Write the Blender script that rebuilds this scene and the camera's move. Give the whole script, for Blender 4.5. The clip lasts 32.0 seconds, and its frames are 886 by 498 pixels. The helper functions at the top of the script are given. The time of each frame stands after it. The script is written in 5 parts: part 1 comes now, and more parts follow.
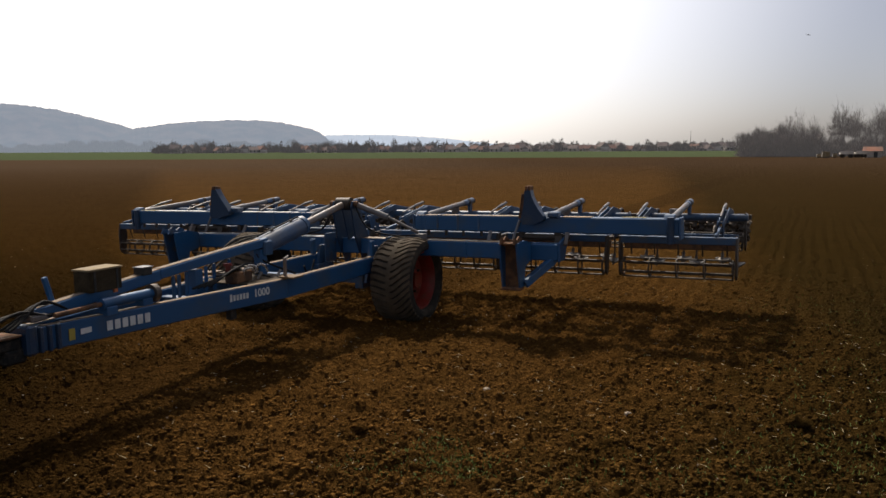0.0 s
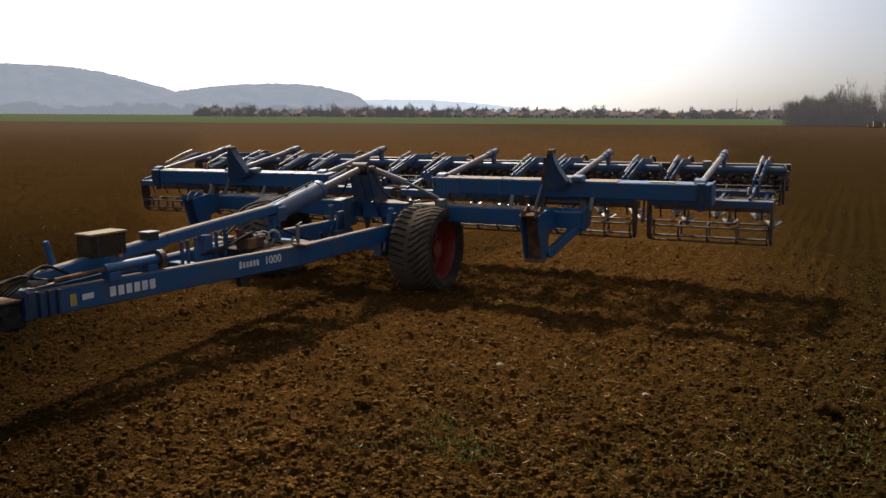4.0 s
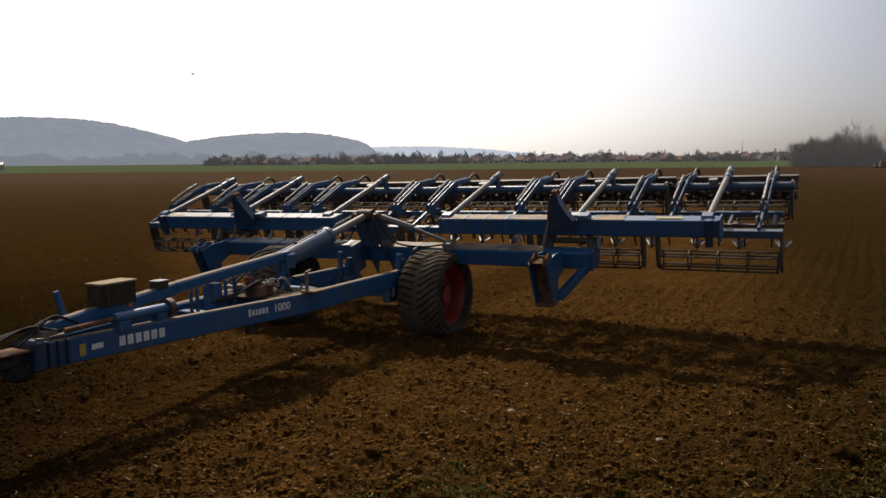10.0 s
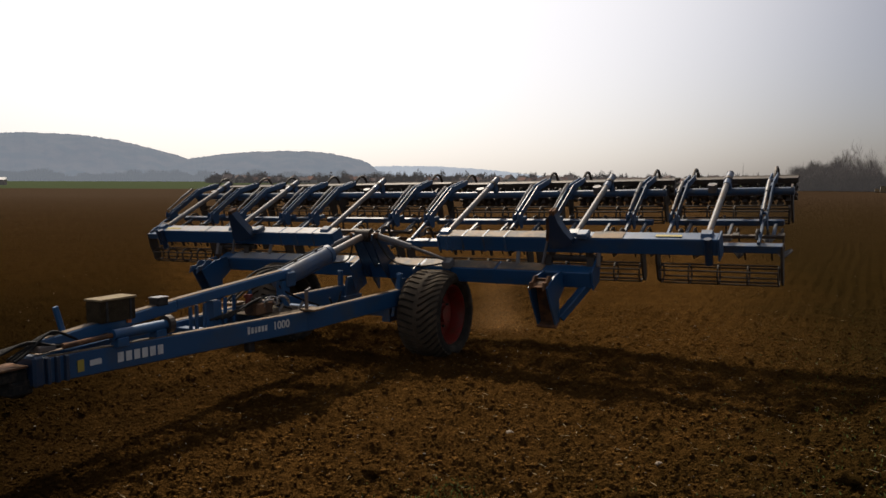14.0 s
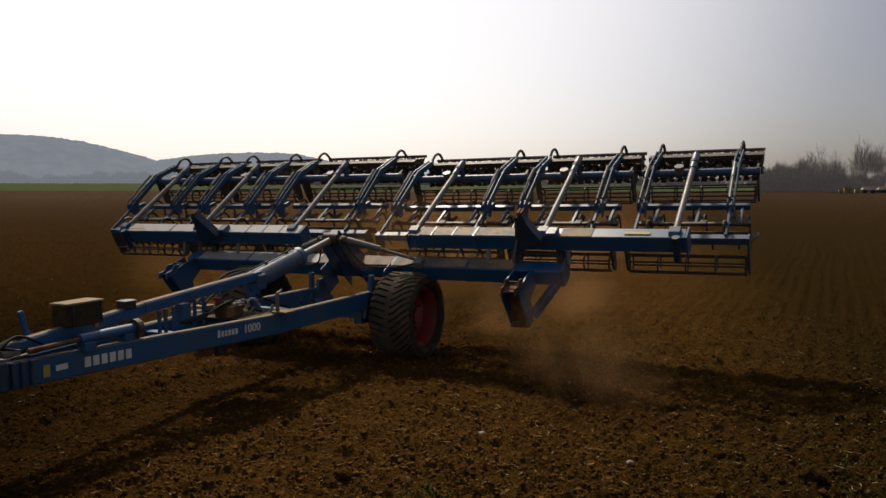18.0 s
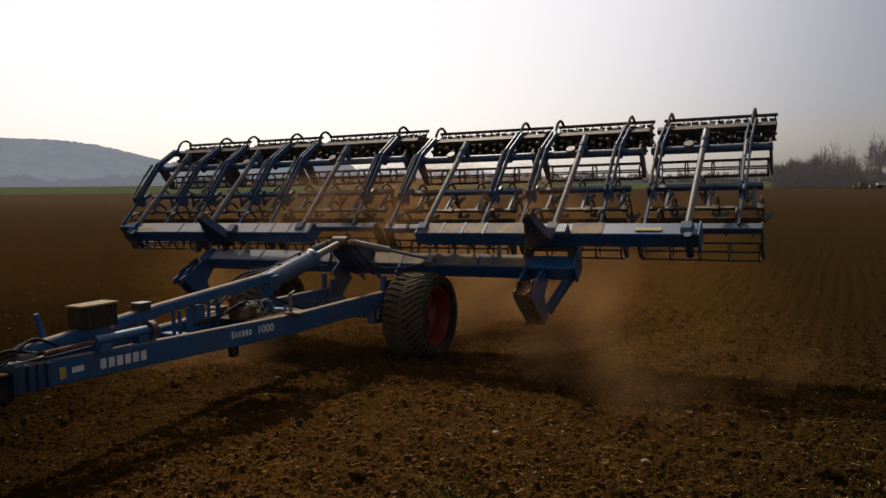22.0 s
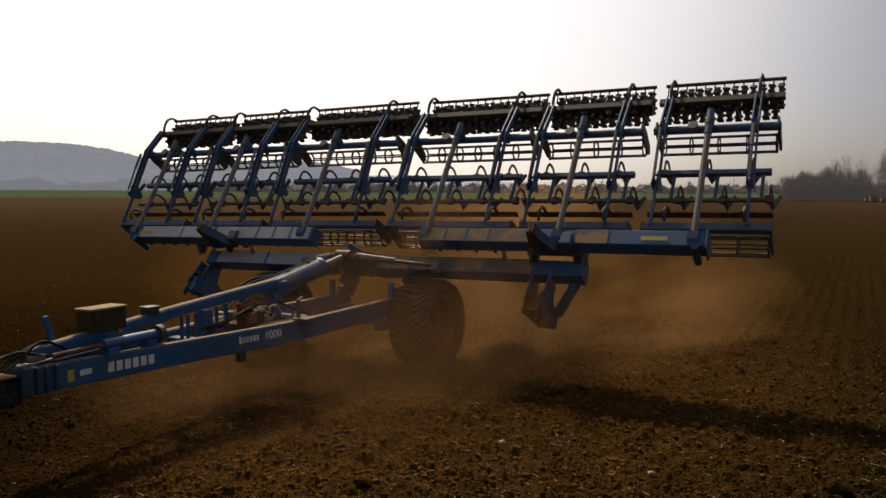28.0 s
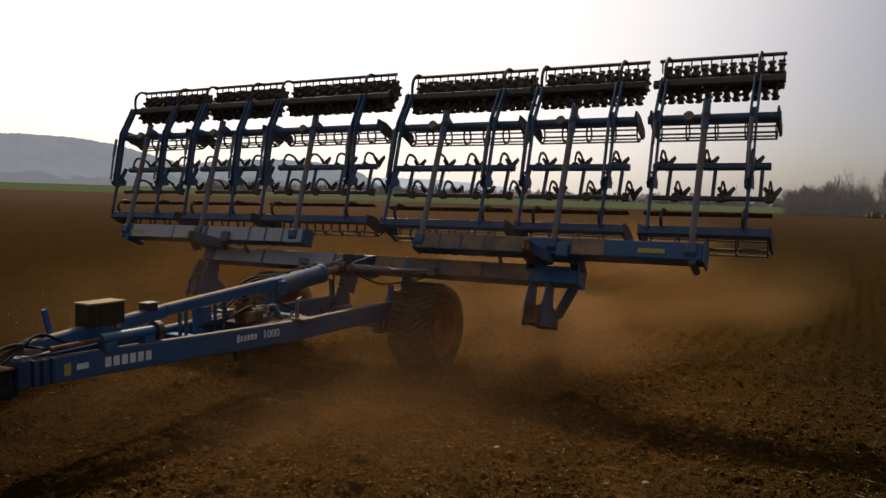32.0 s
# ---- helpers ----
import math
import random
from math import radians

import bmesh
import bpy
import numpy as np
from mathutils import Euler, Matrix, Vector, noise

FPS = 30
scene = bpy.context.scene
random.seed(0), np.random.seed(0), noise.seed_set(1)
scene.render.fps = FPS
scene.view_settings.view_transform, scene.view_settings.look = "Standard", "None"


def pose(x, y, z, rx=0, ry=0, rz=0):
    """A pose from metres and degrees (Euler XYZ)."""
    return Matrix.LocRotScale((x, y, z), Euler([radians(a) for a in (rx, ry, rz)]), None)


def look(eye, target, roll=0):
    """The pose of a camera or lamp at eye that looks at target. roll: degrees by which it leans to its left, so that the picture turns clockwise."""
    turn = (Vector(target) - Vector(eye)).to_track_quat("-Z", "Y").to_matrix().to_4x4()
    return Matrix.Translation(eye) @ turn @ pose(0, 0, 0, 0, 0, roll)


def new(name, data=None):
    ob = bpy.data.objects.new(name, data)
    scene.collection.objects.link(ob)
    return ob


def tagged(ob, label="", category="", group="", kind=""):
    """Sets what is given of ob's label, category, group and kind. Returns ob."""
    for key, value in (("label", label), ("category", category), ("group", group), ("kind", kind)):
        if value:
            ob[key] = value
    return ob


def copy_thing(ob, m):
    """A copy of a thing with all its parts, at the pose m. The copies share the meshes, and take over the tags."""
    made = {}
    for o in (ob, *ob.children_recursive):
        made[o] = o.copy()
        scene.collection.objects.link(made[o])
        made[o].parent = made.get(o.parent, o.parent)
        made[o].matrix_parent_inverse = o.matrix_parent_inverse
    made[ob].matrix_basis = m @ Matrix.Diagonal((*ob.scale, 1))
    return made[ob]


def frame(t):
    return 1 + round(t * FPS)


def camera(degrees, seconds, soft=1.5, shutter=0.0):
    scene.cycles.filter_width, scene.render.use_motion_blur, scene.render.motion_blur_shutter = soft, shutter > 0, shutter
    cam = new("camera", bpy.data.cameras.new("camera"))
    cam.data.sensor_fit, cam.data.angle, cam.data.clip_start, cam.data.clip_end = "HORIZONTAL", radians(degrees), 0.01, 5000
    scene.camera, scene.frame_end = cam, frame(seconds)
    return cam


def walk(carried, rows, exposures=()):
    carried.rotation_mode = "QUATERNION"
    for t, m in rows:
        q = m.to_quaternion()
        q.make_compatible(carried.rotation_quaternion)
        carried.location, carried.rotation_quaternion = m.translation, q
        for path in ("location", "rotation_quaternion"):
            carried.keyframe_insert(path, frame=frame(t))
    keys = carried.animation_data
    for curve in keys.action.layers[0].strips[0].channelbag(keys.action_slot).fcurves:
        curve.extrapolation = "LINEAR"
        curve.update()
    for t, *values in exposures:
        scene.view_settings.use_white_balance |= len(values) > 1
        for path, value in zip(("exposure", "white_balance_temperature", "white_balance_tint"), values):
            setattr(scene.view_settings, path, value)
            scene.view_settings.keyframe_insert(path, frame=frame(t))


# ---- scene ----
cam = camera(58.0, 32.0, soft=1.5)
# seconds, x, y, z, pitch, roll, yaw
PATH = [
    (0.0, -0.244, -0.324, 2.331, -7.10, 0.28, -3.62),
    (0.5, -0.221, -0.328, 2.337, -9.88, -2.23, -5.72),
    (1.0, -0.207, -0.334, 2.324, -7.70, 0.74, -4.21),
    (1.5, -0.236, -0.196, 2.357, -8.59, 0.65, -5.10),
    (2.0, -0.263, -0.070, 2.364, -8.16, 2.66, -6.15),
    (2.5, -0.196, -0.026, 2.355, -6.81, 2.27, -5.21),
    (2.7, -0.113, -0.008, 2.332, -6.57, 2.55, -3.06),
    (3.0, -0.089, -0.000, 2.316, -8.09, 1.58, 0.30),
    (3.5, -0.060, -0.012, 2.327, -7.44, 2.34, 0.01),
    (4.0, -0.003, -0.018, 2.321, -9.53, -0.28, -0.81),
    (4.5, -0.003, -0.018, 2.321, -8.56, -0.23, 1.78),
    (6.5, -0.003, -0.018, 2.321, -8.64, 0.05, 1.19),
    (7.0, -0.003, -0.018, 2.321, -9.38, -0.12, 0.19),
    (7.5, -0.003, -0.018, 2.321, -8.46, 0.49, 0.27),
    (8.0, -0.003, -0.018, 2.321, -6.81, 0.49, 0.12),
    (8.5, -0.003, -0.018, 2.321, -5.99, 0.55, -0.03),
    (9.0, -0.003, -0.018, 2.321, -6.30, 0.43, -0.03),
    (9.5, -0.003, -0.018, 2.321, -6.71, 0.56, -0.24),
    (10.0, -0.003, -0.018, 2.321, -6.28, 0.51, -0.29),
    (10.5, -0.003, -0.018, 2.321, -6.35, 0.18, -0.08),
    (11.0, -0.003, -0.018, 2.321, -6.33, 0.16, -0.02),
    (11.5, -0.003, -0.018, 2.321, -6.28, 0.17, -0.16),
    (12.0, -0.003, -0.018, 2.321, -5.42, -0.26, 0.22),
    (12.5, -0.003, -0.018, 2.321, -4.61, -0.20, 0.56),
    (13.0, -0.003, -0.018, 2.321, -4.74, -0.53, 0.47),
    (13.5, -0.003, -0.018, 2.321, -4.87, -0.17, -0.18),
    (15.5, -0.003, -0.018, 2.321, -4.37, -0.02, -0.10),
    (16.0, -0.003, -0.018, 2.321, -3.89, -0.10, 0.34),
    (16.5, -0.003, -0.018, 2.321, -3.86, -0.05, 0.76),
    (17.0, -0.003, -0.018, 2.321, -4.80, -0.28, -0.47),
    (17.5, -0.003, -0.018, 2.321, -5.25, 0.20, -1.01),
    (18.0, -0.003, -0.018, 2.321, -4.75, -0.06, -2.24),
    (18.5, -0.003, -0.018, 2.321, -4.46, 0.13, -1.10),
    (19.0, -0.003, -0.018, 2.321, -4.79, 0.12, -1.11),
    (19.5, -0.003, -0.018, 2.321, -4.81, 0.26, -1.43),
    (20.0, -0.003, -0.018, 2.321, -4.59, 0.19, -1.41),
    (20.5, -0.003, -0.018, 2.321, -4.38, 0.47, -1.11),
    (21.0, -0.003, -0.018, 2.321, -4.27, 0.47, -1.09),
    (21.5, -0.003, -0.018, 2.321, -4.44, 0.45, -1.24),
    (22.0, -0.003, -0.018, 2.321, -4.78, 0.52, -1.41),
    (22.5, -0.003, -0.018, 2.321, -4.70, 0.46, -1.34),
    (23.0, -0.003, -0.018, 2.321, -4.71, 0.29, -0.64),
    (23.5, -0.003, -0.018, 2.321, -4.42, -0.21, -1.36),
    (24.0, -0.003, -0.018, 2.321, -3.87, -0.60, -0.71),
    (24.5, -0.003, -0.018, 2.321, -3.98, -0.79, 0.21),
    (25.0, -0.003, -0.018, 2.321, -4.10, -0.60, -0.15),
    (25.5, -0.003, -0.018, 2.321, -4.00, -0.42, -0.36),
    (27.5, -0.003, -0.018, 2.321, -4.12, -0.11, -0.45),
    (28.0, -0.003, -0.018, 2.321, -4.20, -0.19, -0.75),
    (28.5, -0.003, -0.018, 2.321, -4.18, -0.10, -0.51),
    (29.0, -0.003, -0.018, 2.321, -3.99, -0.29, -0.26),
    (29.5, -0.003, -0.018, 2.321, -3.53, -0.77, -0.30),
    (30.0, -0.003, -0.018, 2.321, -3.51, 0.00, 0.65),
    (30.5, -0.003, -0.018, 2.321, -3.95, -1.27, -0.37),
    (31.0, -0.003, -0.018, 2.321, -4.05, -1.70, -0.94),
    (31.5, -0.003, -0.018, 2.321, -4.07, -1.87, -0.61),
    (32.0, -0.003, -0.018, 2.321, -3.91, -1.77, -0.61),
]
EXPOSURES = [(0, 0.30, 6550, 10), (2, 0.60, 6550, 10), (4, 0.52, 6550, 10), (7, 0.60, 6550, 10), (9, 0.20, 6600, 10), (10, 0.18, 6600, 10), (13, -0.05, 6700, 10), (16, -0.14, 6750, 10), (19, -0.16, 6800, 10.5), (25, -0.18, 6950, 11.5), (28, -0.06, 7100, 12), (32, -0.02, 7100, 12)]
walk(cam, [(t, pose(x, y, z, 90 + p, r, w)) for t, x, y, z, p, r, w in PATH], EXPOSURES)

scene.cycles.transparent_max_bounces = 160

# ---- light ----
SUN_AZ, SUN_EL = radians(-13), radians(49)      # azimuth from +y towards +x
world = bpy.data.worlds.new("hazy_spring_sky")
scene.world = world
world.use_nodes = True
wn = world.node_tree.nodes
sky = wn.new("ShaderNodeTexSky")
sky.sky_type = "NISHITA"
sky.sun_disc = False
sky.sun_elevation, sky.sun_rotation = SUN_EL, SUN_AZ
sky.air_density, sky.dust_density, sky.ozone_density = 0.6, 2.8, 1.3
veil = wn.new("ShaderNodeMix")      # thin white haze over the whole sky
veil.data_type = "RGBA"
veil.inputs[0].default_value = 0.72
way = wn.new("ShaderNodeTexCoord")
facing = wn.new("ShaderNodeVectorMath")     # the haze is whitest under the sun
facing.operation = "DOT_PRODUCT"
facing.inputs[1].default_value = (math.sin(SUN_AZ) * math.cos(SUN_EL * 0.45), math.cos(SUN_AZ) * math.cos(SUN_EL * 0.45), math.sin(SUN_EL * 0.45))
glare = wn.new("ShaderNodeMapRange")
glare.interpolation_type = "SMOOTHSTEP"
for k, q in enumerate((0.69, 0.97, 0.34, 1.8)):
    glare.inputs[k + 1].default_value = q
haze = wn.new("ShaderNodeVectorMath")
haze.operation = "SCALE"
haze.inputs[0].default_value = (4.25, 4.15, 4.05)
world.node_tree.links.new(way.outputs["Generated"], facing.inputs[0])
world.node_tree.links.new(facing.outputs["Value"], glare.inputs[0])
world.node_tree.links.new(glare.outputs[0], haze.inputs["Scale"])
world.node_tree.links.new(haze.outputs[0], veil.inputs[7])
tint = wn.new("ShaderNodeMix")      # the haze scatters white rather than yellow
tint.data_type, tint.blend_type = "RGBA", "MULTIPLY"
tint.inputs[0].default_value = 1.0
tint.inputs[7].default_value = (1.34, 1.32, 1.36, 1)
world.node_tree.links.new(sky.outputs[0], tint.inputs[6])
world.node_tree.links.new(tint.outputs[2], veil.inputs[6])
wn["Background"].inputs["Strength"].default_value = 0.142
world.node_tree.links.new(veil.outputs[2], wn["Background"].inputs["Color"])
sun = new("sun", bpy.data.lights.new("sun", "SUN"))
sun.data.energy, sun.data.angle, sun.data.color = 3.7, radians(3.5), (1.0, 0.90, 0.76)
SUN_DIR = Vector((math.sin(SUN_AZ) * math.cos(SUN_EL), math.cos(SUN_AZ) * math.cos(SUN_EL), math.sin(SUN_EL)))
sun.matrix_world = look(SUN_DIR * 60, (0, 0, 0))


# ---- materials ----
def mix_rgb(nt, fac, a, b):
    n = nt.nodes.new("ShaderNodeMix")
    n.data_type = "RGBA"
    for sock, v in ((n.inputs[0], fac), (n.inputs[6], a), (n.inputs[7], b)):
        if hasattr(v, "is_linked"):
            nt.links.new(v, sock)
        else:
            sock.default_value = v if isinstance(v, float) else (*v, 1.0)
    return n.outputs[2]


def noise_tex(nt, scale, detail=4.0, rough=0.55, coord="Object"):
    tc = nt.nodes.new("ShaderNodeTexCoord")
    n = nt.nodes.new("ShaderNodeTexNoise")
    n.inputs["Scale"].default_value, n.inputs["Detail"].default_value, n.inputs["Roughness"].default_value = scale, detail, rough
    nt.links.new(tc.outputs[coord], n.inputs["Vector"])
    return n.outputs["Fac"]


def ramp(nt, fac, lo, hi, a=0.0, b=1.0):
    n = nt.nodes.new("ShaderNodeMapRange")
    for k, v in zip(("From Min", "From Max", "To Min", "To Max"), (lo, hi, a, b)):
        n.inputs[k].default_value = v
    nt.links.new(fac, n.inputs["Value"])
    return n.outputs["Result"]


def material(name, base, second, rough=0.6, metal=0.0, scale=6.0, lo=0.45, hi=0.65, fine=60.0, fine_amount=0.35, bump=0.15, dist=0.004, spread=0.0, spec=0.5):
    m = bpy.data.materials.new(name)
    m.use_nodes = True
    nt = m.node_tree
    b = nt.nodes["Principled BSDF"]
    big = noise_tex(nt, scale)
    small = noise_tex(nt, fine, 3.0)
    col = mix_rgb(nt, ramp(nt, big, lo, hi), base, second)
    dark = tuple(c * 0.55 for c in base)
    col = mix_rgb(nt, ramp(nt, small, 0.45, 0.75, 0.0, fine_amount), col, dark)
    if spread:
        info = nt.nodes.new("ShaderNodeObjectInfo")
        hsv = nt.nodes.new("ShaderNodeHueSaturation")
        nt.links.new(ramp(nt, info.outputs["Random"], 0, 1, 1 - spread, 1 + spread), hsv.inputs["Value"])
        nt.links.new(col, hsv.inputs["Color"])
        col = hsv.outputs["Color"]
    nt.links.new(col, b.inputs["Base Color"])
    span = 0.12 if bump else 0.03
    nt.links.new(ramp(nt, small, 0.3, 0.7, max(rough - span, 0.05), min(rough + span, 1)), b.inputs["Roughness"])
    b.inputs["Metallic"].default_value = metal
    b.inputs["Specular IOR Level"].default_value = spec
    if bump:
        bp = nt.nodes.new("ShaderNodeBump")
        bp.inputs["Strength"].default_value, bp.inputs["Distance"].default_value = bump, dist
        nt.links.new(small, bp.inputs["Height"])
        nt.links.new(bp.outputs["Normal"], b.inputs["Normal"])
    return m


M_BLUE = material("blue_paint", (0.012, 0.076, 0.188), (0.050, 0.078, 0.110), 0.40, 0.0, 2.2, 0.5, 0.78, 45, 0.015, 0.0, 0.002, 0.10)
M_DBLUE = material("worn_blue_paint", (0.032, 0.082, 0.165), (0.085, 0.084, 0.085), 0.45, 0.0, 7, 0.48, 0.7, 50, 0.3, 0.15, 0.002, 0.2)
# shade of the sun-averted ears is put into this blue; other parts reuse it
M_EAR = material("shaded_dark_blue_paint", (0.012, 0.036, 0.080), (0.050, 0.060, 0.075), 0.38, 0.0, 5, 0.5, 0.72, 50, 0.3, 0.12, 0.002)
M_PIPE = material("grey_pipe", (0.150, 0.145, 0.145), (0.165, 0.105, 0.065), 0.5, 0.0, 2.2, 0.45, 0.7, 40, 0.2, 0.08, 0.002, 0.1)
M_STEEL = material("soil_worn_steel", (0.060, 0.050, 0.042), (0.080, 0.054, 0.034), 0.6, 0.3, 14, 0.4, 0.65, 80, 0.4, 0.3, 0.003, 0.25)
M_BRIGHT = material("polished_steel", (0.20, 0.185, 0.17), (0.10, 0.07, 0.045), 0.45, 0.7, 18, 0.5, 0.75, 90, 0.3, 0.1, 0.002)
M_RUST = material("rusty_plate", (0.20, 0.10, 0.05), (0.08, 0.05, 0.035), 0.8, 0.1, 9, 0.4, 0.6, 60, 0.4, 0.4, 0.004, spec=0.15)
M_TREAD = material("dusty_tread", (0.080, 0.062, 0.043), (0.12, 0.088, 0.058), 0.9, 0.0, 5, 0.42, 0.7, 70, 0.3, 0.3, 0.003, spec=0.15)
M_RUBBER = material("dusty_rubber", (0.034, 0.030, 0.025), (0.075, 0.058, 0.042), 0.9, 0.0, 8, 0.42, 0.66, 70, 0.3, 0.35, 0.004, spec=0.15)
M_CRUST = material("dried_soil_crust", (0.125, 0.110, 0.095), (0.29, 0.185, 0.095), 0.6, 0.0, 4, 0.38, 0.62, 60, 0.3, 0.3, 0.004, spec=0.2)
# pale base colour stands in for sky glare on the beam tops
M_TOP = material("sky_glare_paint", (0.34, 0.35, 0.37), (0.40, 0.34, 0.27), 0.42, 0.0, 5, 0.45, 0.7, 40, 0.15, 0.04, 0.002, spec=0.4)
M_FILM = material("tan_film", (0.21, 0.135, 0.072), (0.11, 0.085, 0.065), 0.7, 0.0, 7, 0.40, 0.66, 60, 0.3, 0.2, 0.003, spec=0.25)
M_CHROME = material("chromed_steel", (0.42, 0.40, 0.38), (0.20, 0.16, 0.12), 0.28, 0.9, 16, 0.5, 0.75, 90, 0.2, 0.05, 0.002)
M_SHARE = material("worn_share_steel", (0.13, 0.12, 0.11), (0.08, 0.058, 0.04), 0.4, 0.7, 18, 0.5, 0.75, 90, 0.3, 0.1, 0.002)
M_RAM = material("dusty_blue_paint", (0.045, 0.085, 0.160), (0.090, 0.100, 0.125), 0.38, 0.0, 4, 0.42, 0.68, 45, 0.2, 0.1, 0.002)
M_RED = material("red_paint", (0.24, 0.018, 0.009), (0.14, 0.038, 0.020), 0.5, 0.0, 6, 0.45, 0.7, 50, 0.3, 0.15, 0.002)
M_BLACK = material("black_steel", (0.022, 0.021, 0.02), (0.06, 0.05, 0.04), 0.55, 0.2, 9, 0.5, 0.7, 60, 0.3, 0.2, 0.003)
M_HOSE = material("black_hose", (0.014, 0.014, 0.014), (0.05, 0.04, 0.03), 0.75, 0.0, 20, 0.5, 0.7, 90, 0.2, 0.1, 0.002, spec=0.2)
M_CRATE = material("dark_crate_board", (0.034, 0.024, 0.012), (0.06, 0.042, 0.022), 0.8, 0.0, 9, 0.4, 0.65, 70, 0.4, 0.3, 0.003, spec=0.15)
M_LID = material("tan_lid_board", (0.30, 0.23, 0.13), (0.21, 0.155, 0.09), 0.75, 0.0, 8, 0.4, 0.65, 70, 0.3, 0.3, 0.003, spec=0.15)
M_WHITE = material("white_decal", (0.62, 0.62, 0.60), (0.45, 0.44, 0.42), 0.6, 0.0, 10, 0.5, 0.75, 80, 0.2, 0.0)
M_YELLOW = material("yellow_decal", (0.40, 0.31, 0.05), (0.28, 0.22, 0.06), 0.6, 0.0, 12, 0.5, 0.75, 80, 0.2, 0.0)
M_ORANGE = material("orange_reflector", (0.70, 0.16, 0.02), (0.5, 0.12, 0.03), 0.35, 0.0, 12, 0.5, 0.75, 80, 0.1, 0.0)
M_STONE = material("pale_stone", (0.34, 0.28, 0.21), (0.22, 0.165, 0.11), 0.8, 0.0, 30, 0.4, 0.6, 120, 0.2, 0.3, 0.004, spec=0.15)
M_STRAW = material("dry_straw", (0.38, 0.30, 0.17), (0.25, 0.19, 0.10), 0.8, 0.0, 30, 0.4, 0.6, 90, 0.2, 0.0, spec=0.15)
M_WEED = material("green_weed", (0.080, 0.115, 0.016), (0.085, 0.095, 0.022), 0.7, 0.0, 20, 0.4, 0.6, 90, 0.2, 0.0, spec=0.15)
M_WALL = material("plaster_wall", (0.55, 0.50, 0.44), (0.42, 0.36, 0.30), 0.85, 0.0, 0.4, 0.4, 0.6, 3, 0.15, 0.0, 0.004, 0.35)
M_ROOF = material("tile_roof", (0.30, 0.13, 0.08), (0.20, 0.11, 0.08), 0.85, 0.0, 0.5, 0.4, 0.6, 4, 0.25, 0.0, 0.004, 0.4)
M_PANE = material("dark_window", (0.03, 0.035, 0.04), (0.05, 0.05, 0.05), 0.2, 0.0, 1, 0.4, 0.6, 4, 0.1, 0.0)


def soil_material(name, dry, relief):
    """Brown clay; dry crumbs are paler than the bed they lie on; side falloff and drawbar shadow are painted in."""
    m = bpy.data.materials.new(name)
    m.use_nodes = True
    nt = m.node_tree
    b = nt.nodes["Principled BSDF"]
    geo = nt.nodes.new("ShaderNodeNewGeometry")
    sep = nt.nodes.new("ShaderNodeSeparateXYZ")
    nt.links.new(geo.outputs["Position"], sep.inputs[0])
    big, mid, fine = noise_tex(nt, 0.22, 5), noise_tex(nt, 2.3, 6, 0.6), noise_tex(nt, 38, 5, 0.65)
    col = mix_rgb(nt, ramp(nt, mid, 0.35, 0.68), (0.098 * dry, 0.0480 * dry, 0.0128 * dry), (0.062 * dry, 0.0308 * dry, 0.0084 * dry))
    col = mix_rgb(nt, ramp(nt, big, 0.4, 0.65, 0.0, 0.55), col, (0.102 * dry, 0.0520 * dry, 0.0146 * dry))
    col = mix_rgb(nt, ramp(nt, fine, 0.5, 0.72, 0.0, 0.35), col, (0.030, 0.0150, 0.0048))
    # weedy greenish margin towards the lane on the near right
    edge = nt.nodes.new("ShaderNodeMath")
    edge.operation = "MULTIPLY_ADD"
    edge.inputs[1].default_value = -1.35
    nt.links.new(sep.outputs["Y"], edge.inputs[0])
    nt.links.new(sep.outputs["X"], edge.inputs[2])
    wob = nt.nodes.new("ShaderNodeMath")
    wob.operation = "MULTIPLY_ADD"
    wob.inputs[1].default_value = 7.0
    nt.links.new(mid, wob.inputs[0])
    nt.links.new(edge.outputs[0], wob.inputs[2])
    # deepened beyond the weeds to imitate lens falloff at the lower right
    col = mix_rgb(nt, ramp(nt, wob.outputs[0], -5.5, 1.5, 0.0, 0.72), col, (0.022, 0.018, 0.0045))
    # lens falloff painted into both sides' colour, easing with distance on the left
    far_ease = ramp(nt, sep.outputs["Y"], 9, 20, 1.0, 0.65)

    def falloff_amount(value, lo, hi, most):
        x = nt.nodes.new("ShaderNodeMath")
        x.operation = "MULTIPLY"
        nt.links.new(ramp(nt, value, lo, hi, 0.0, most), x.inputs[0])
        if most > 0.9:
            nt.links.new(far_ease, x.inputs[1])
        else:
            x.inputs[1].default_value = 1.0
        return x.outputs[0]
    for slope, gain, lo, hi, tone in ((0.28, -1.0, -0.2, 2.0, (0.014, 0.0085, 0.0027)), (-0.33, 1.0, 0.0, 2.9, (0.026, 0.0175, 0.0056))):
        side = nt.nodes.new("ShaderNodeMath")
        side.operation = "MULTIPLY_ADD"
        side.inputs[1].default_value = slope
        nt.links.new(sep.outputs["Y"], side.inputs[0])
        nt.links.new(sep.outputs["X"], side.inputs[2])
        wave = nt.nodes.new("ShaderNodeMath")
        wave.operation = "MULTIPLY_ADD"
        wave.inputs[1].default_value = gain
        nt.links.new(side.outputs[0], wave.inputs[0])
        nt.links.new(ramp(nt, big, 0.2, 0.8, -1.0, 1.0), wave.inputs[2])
        col = mix_rgb(nt, falloff_amount(wave.outputs[0], lo, hi, 0.94 if gain < 0 else 0.84), col, tone)
    # pressed, moist wheel strip along the drawbar, and the drawbar's shadow as colour
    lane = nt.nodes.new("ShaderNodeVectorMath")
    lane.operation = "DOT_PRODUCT"
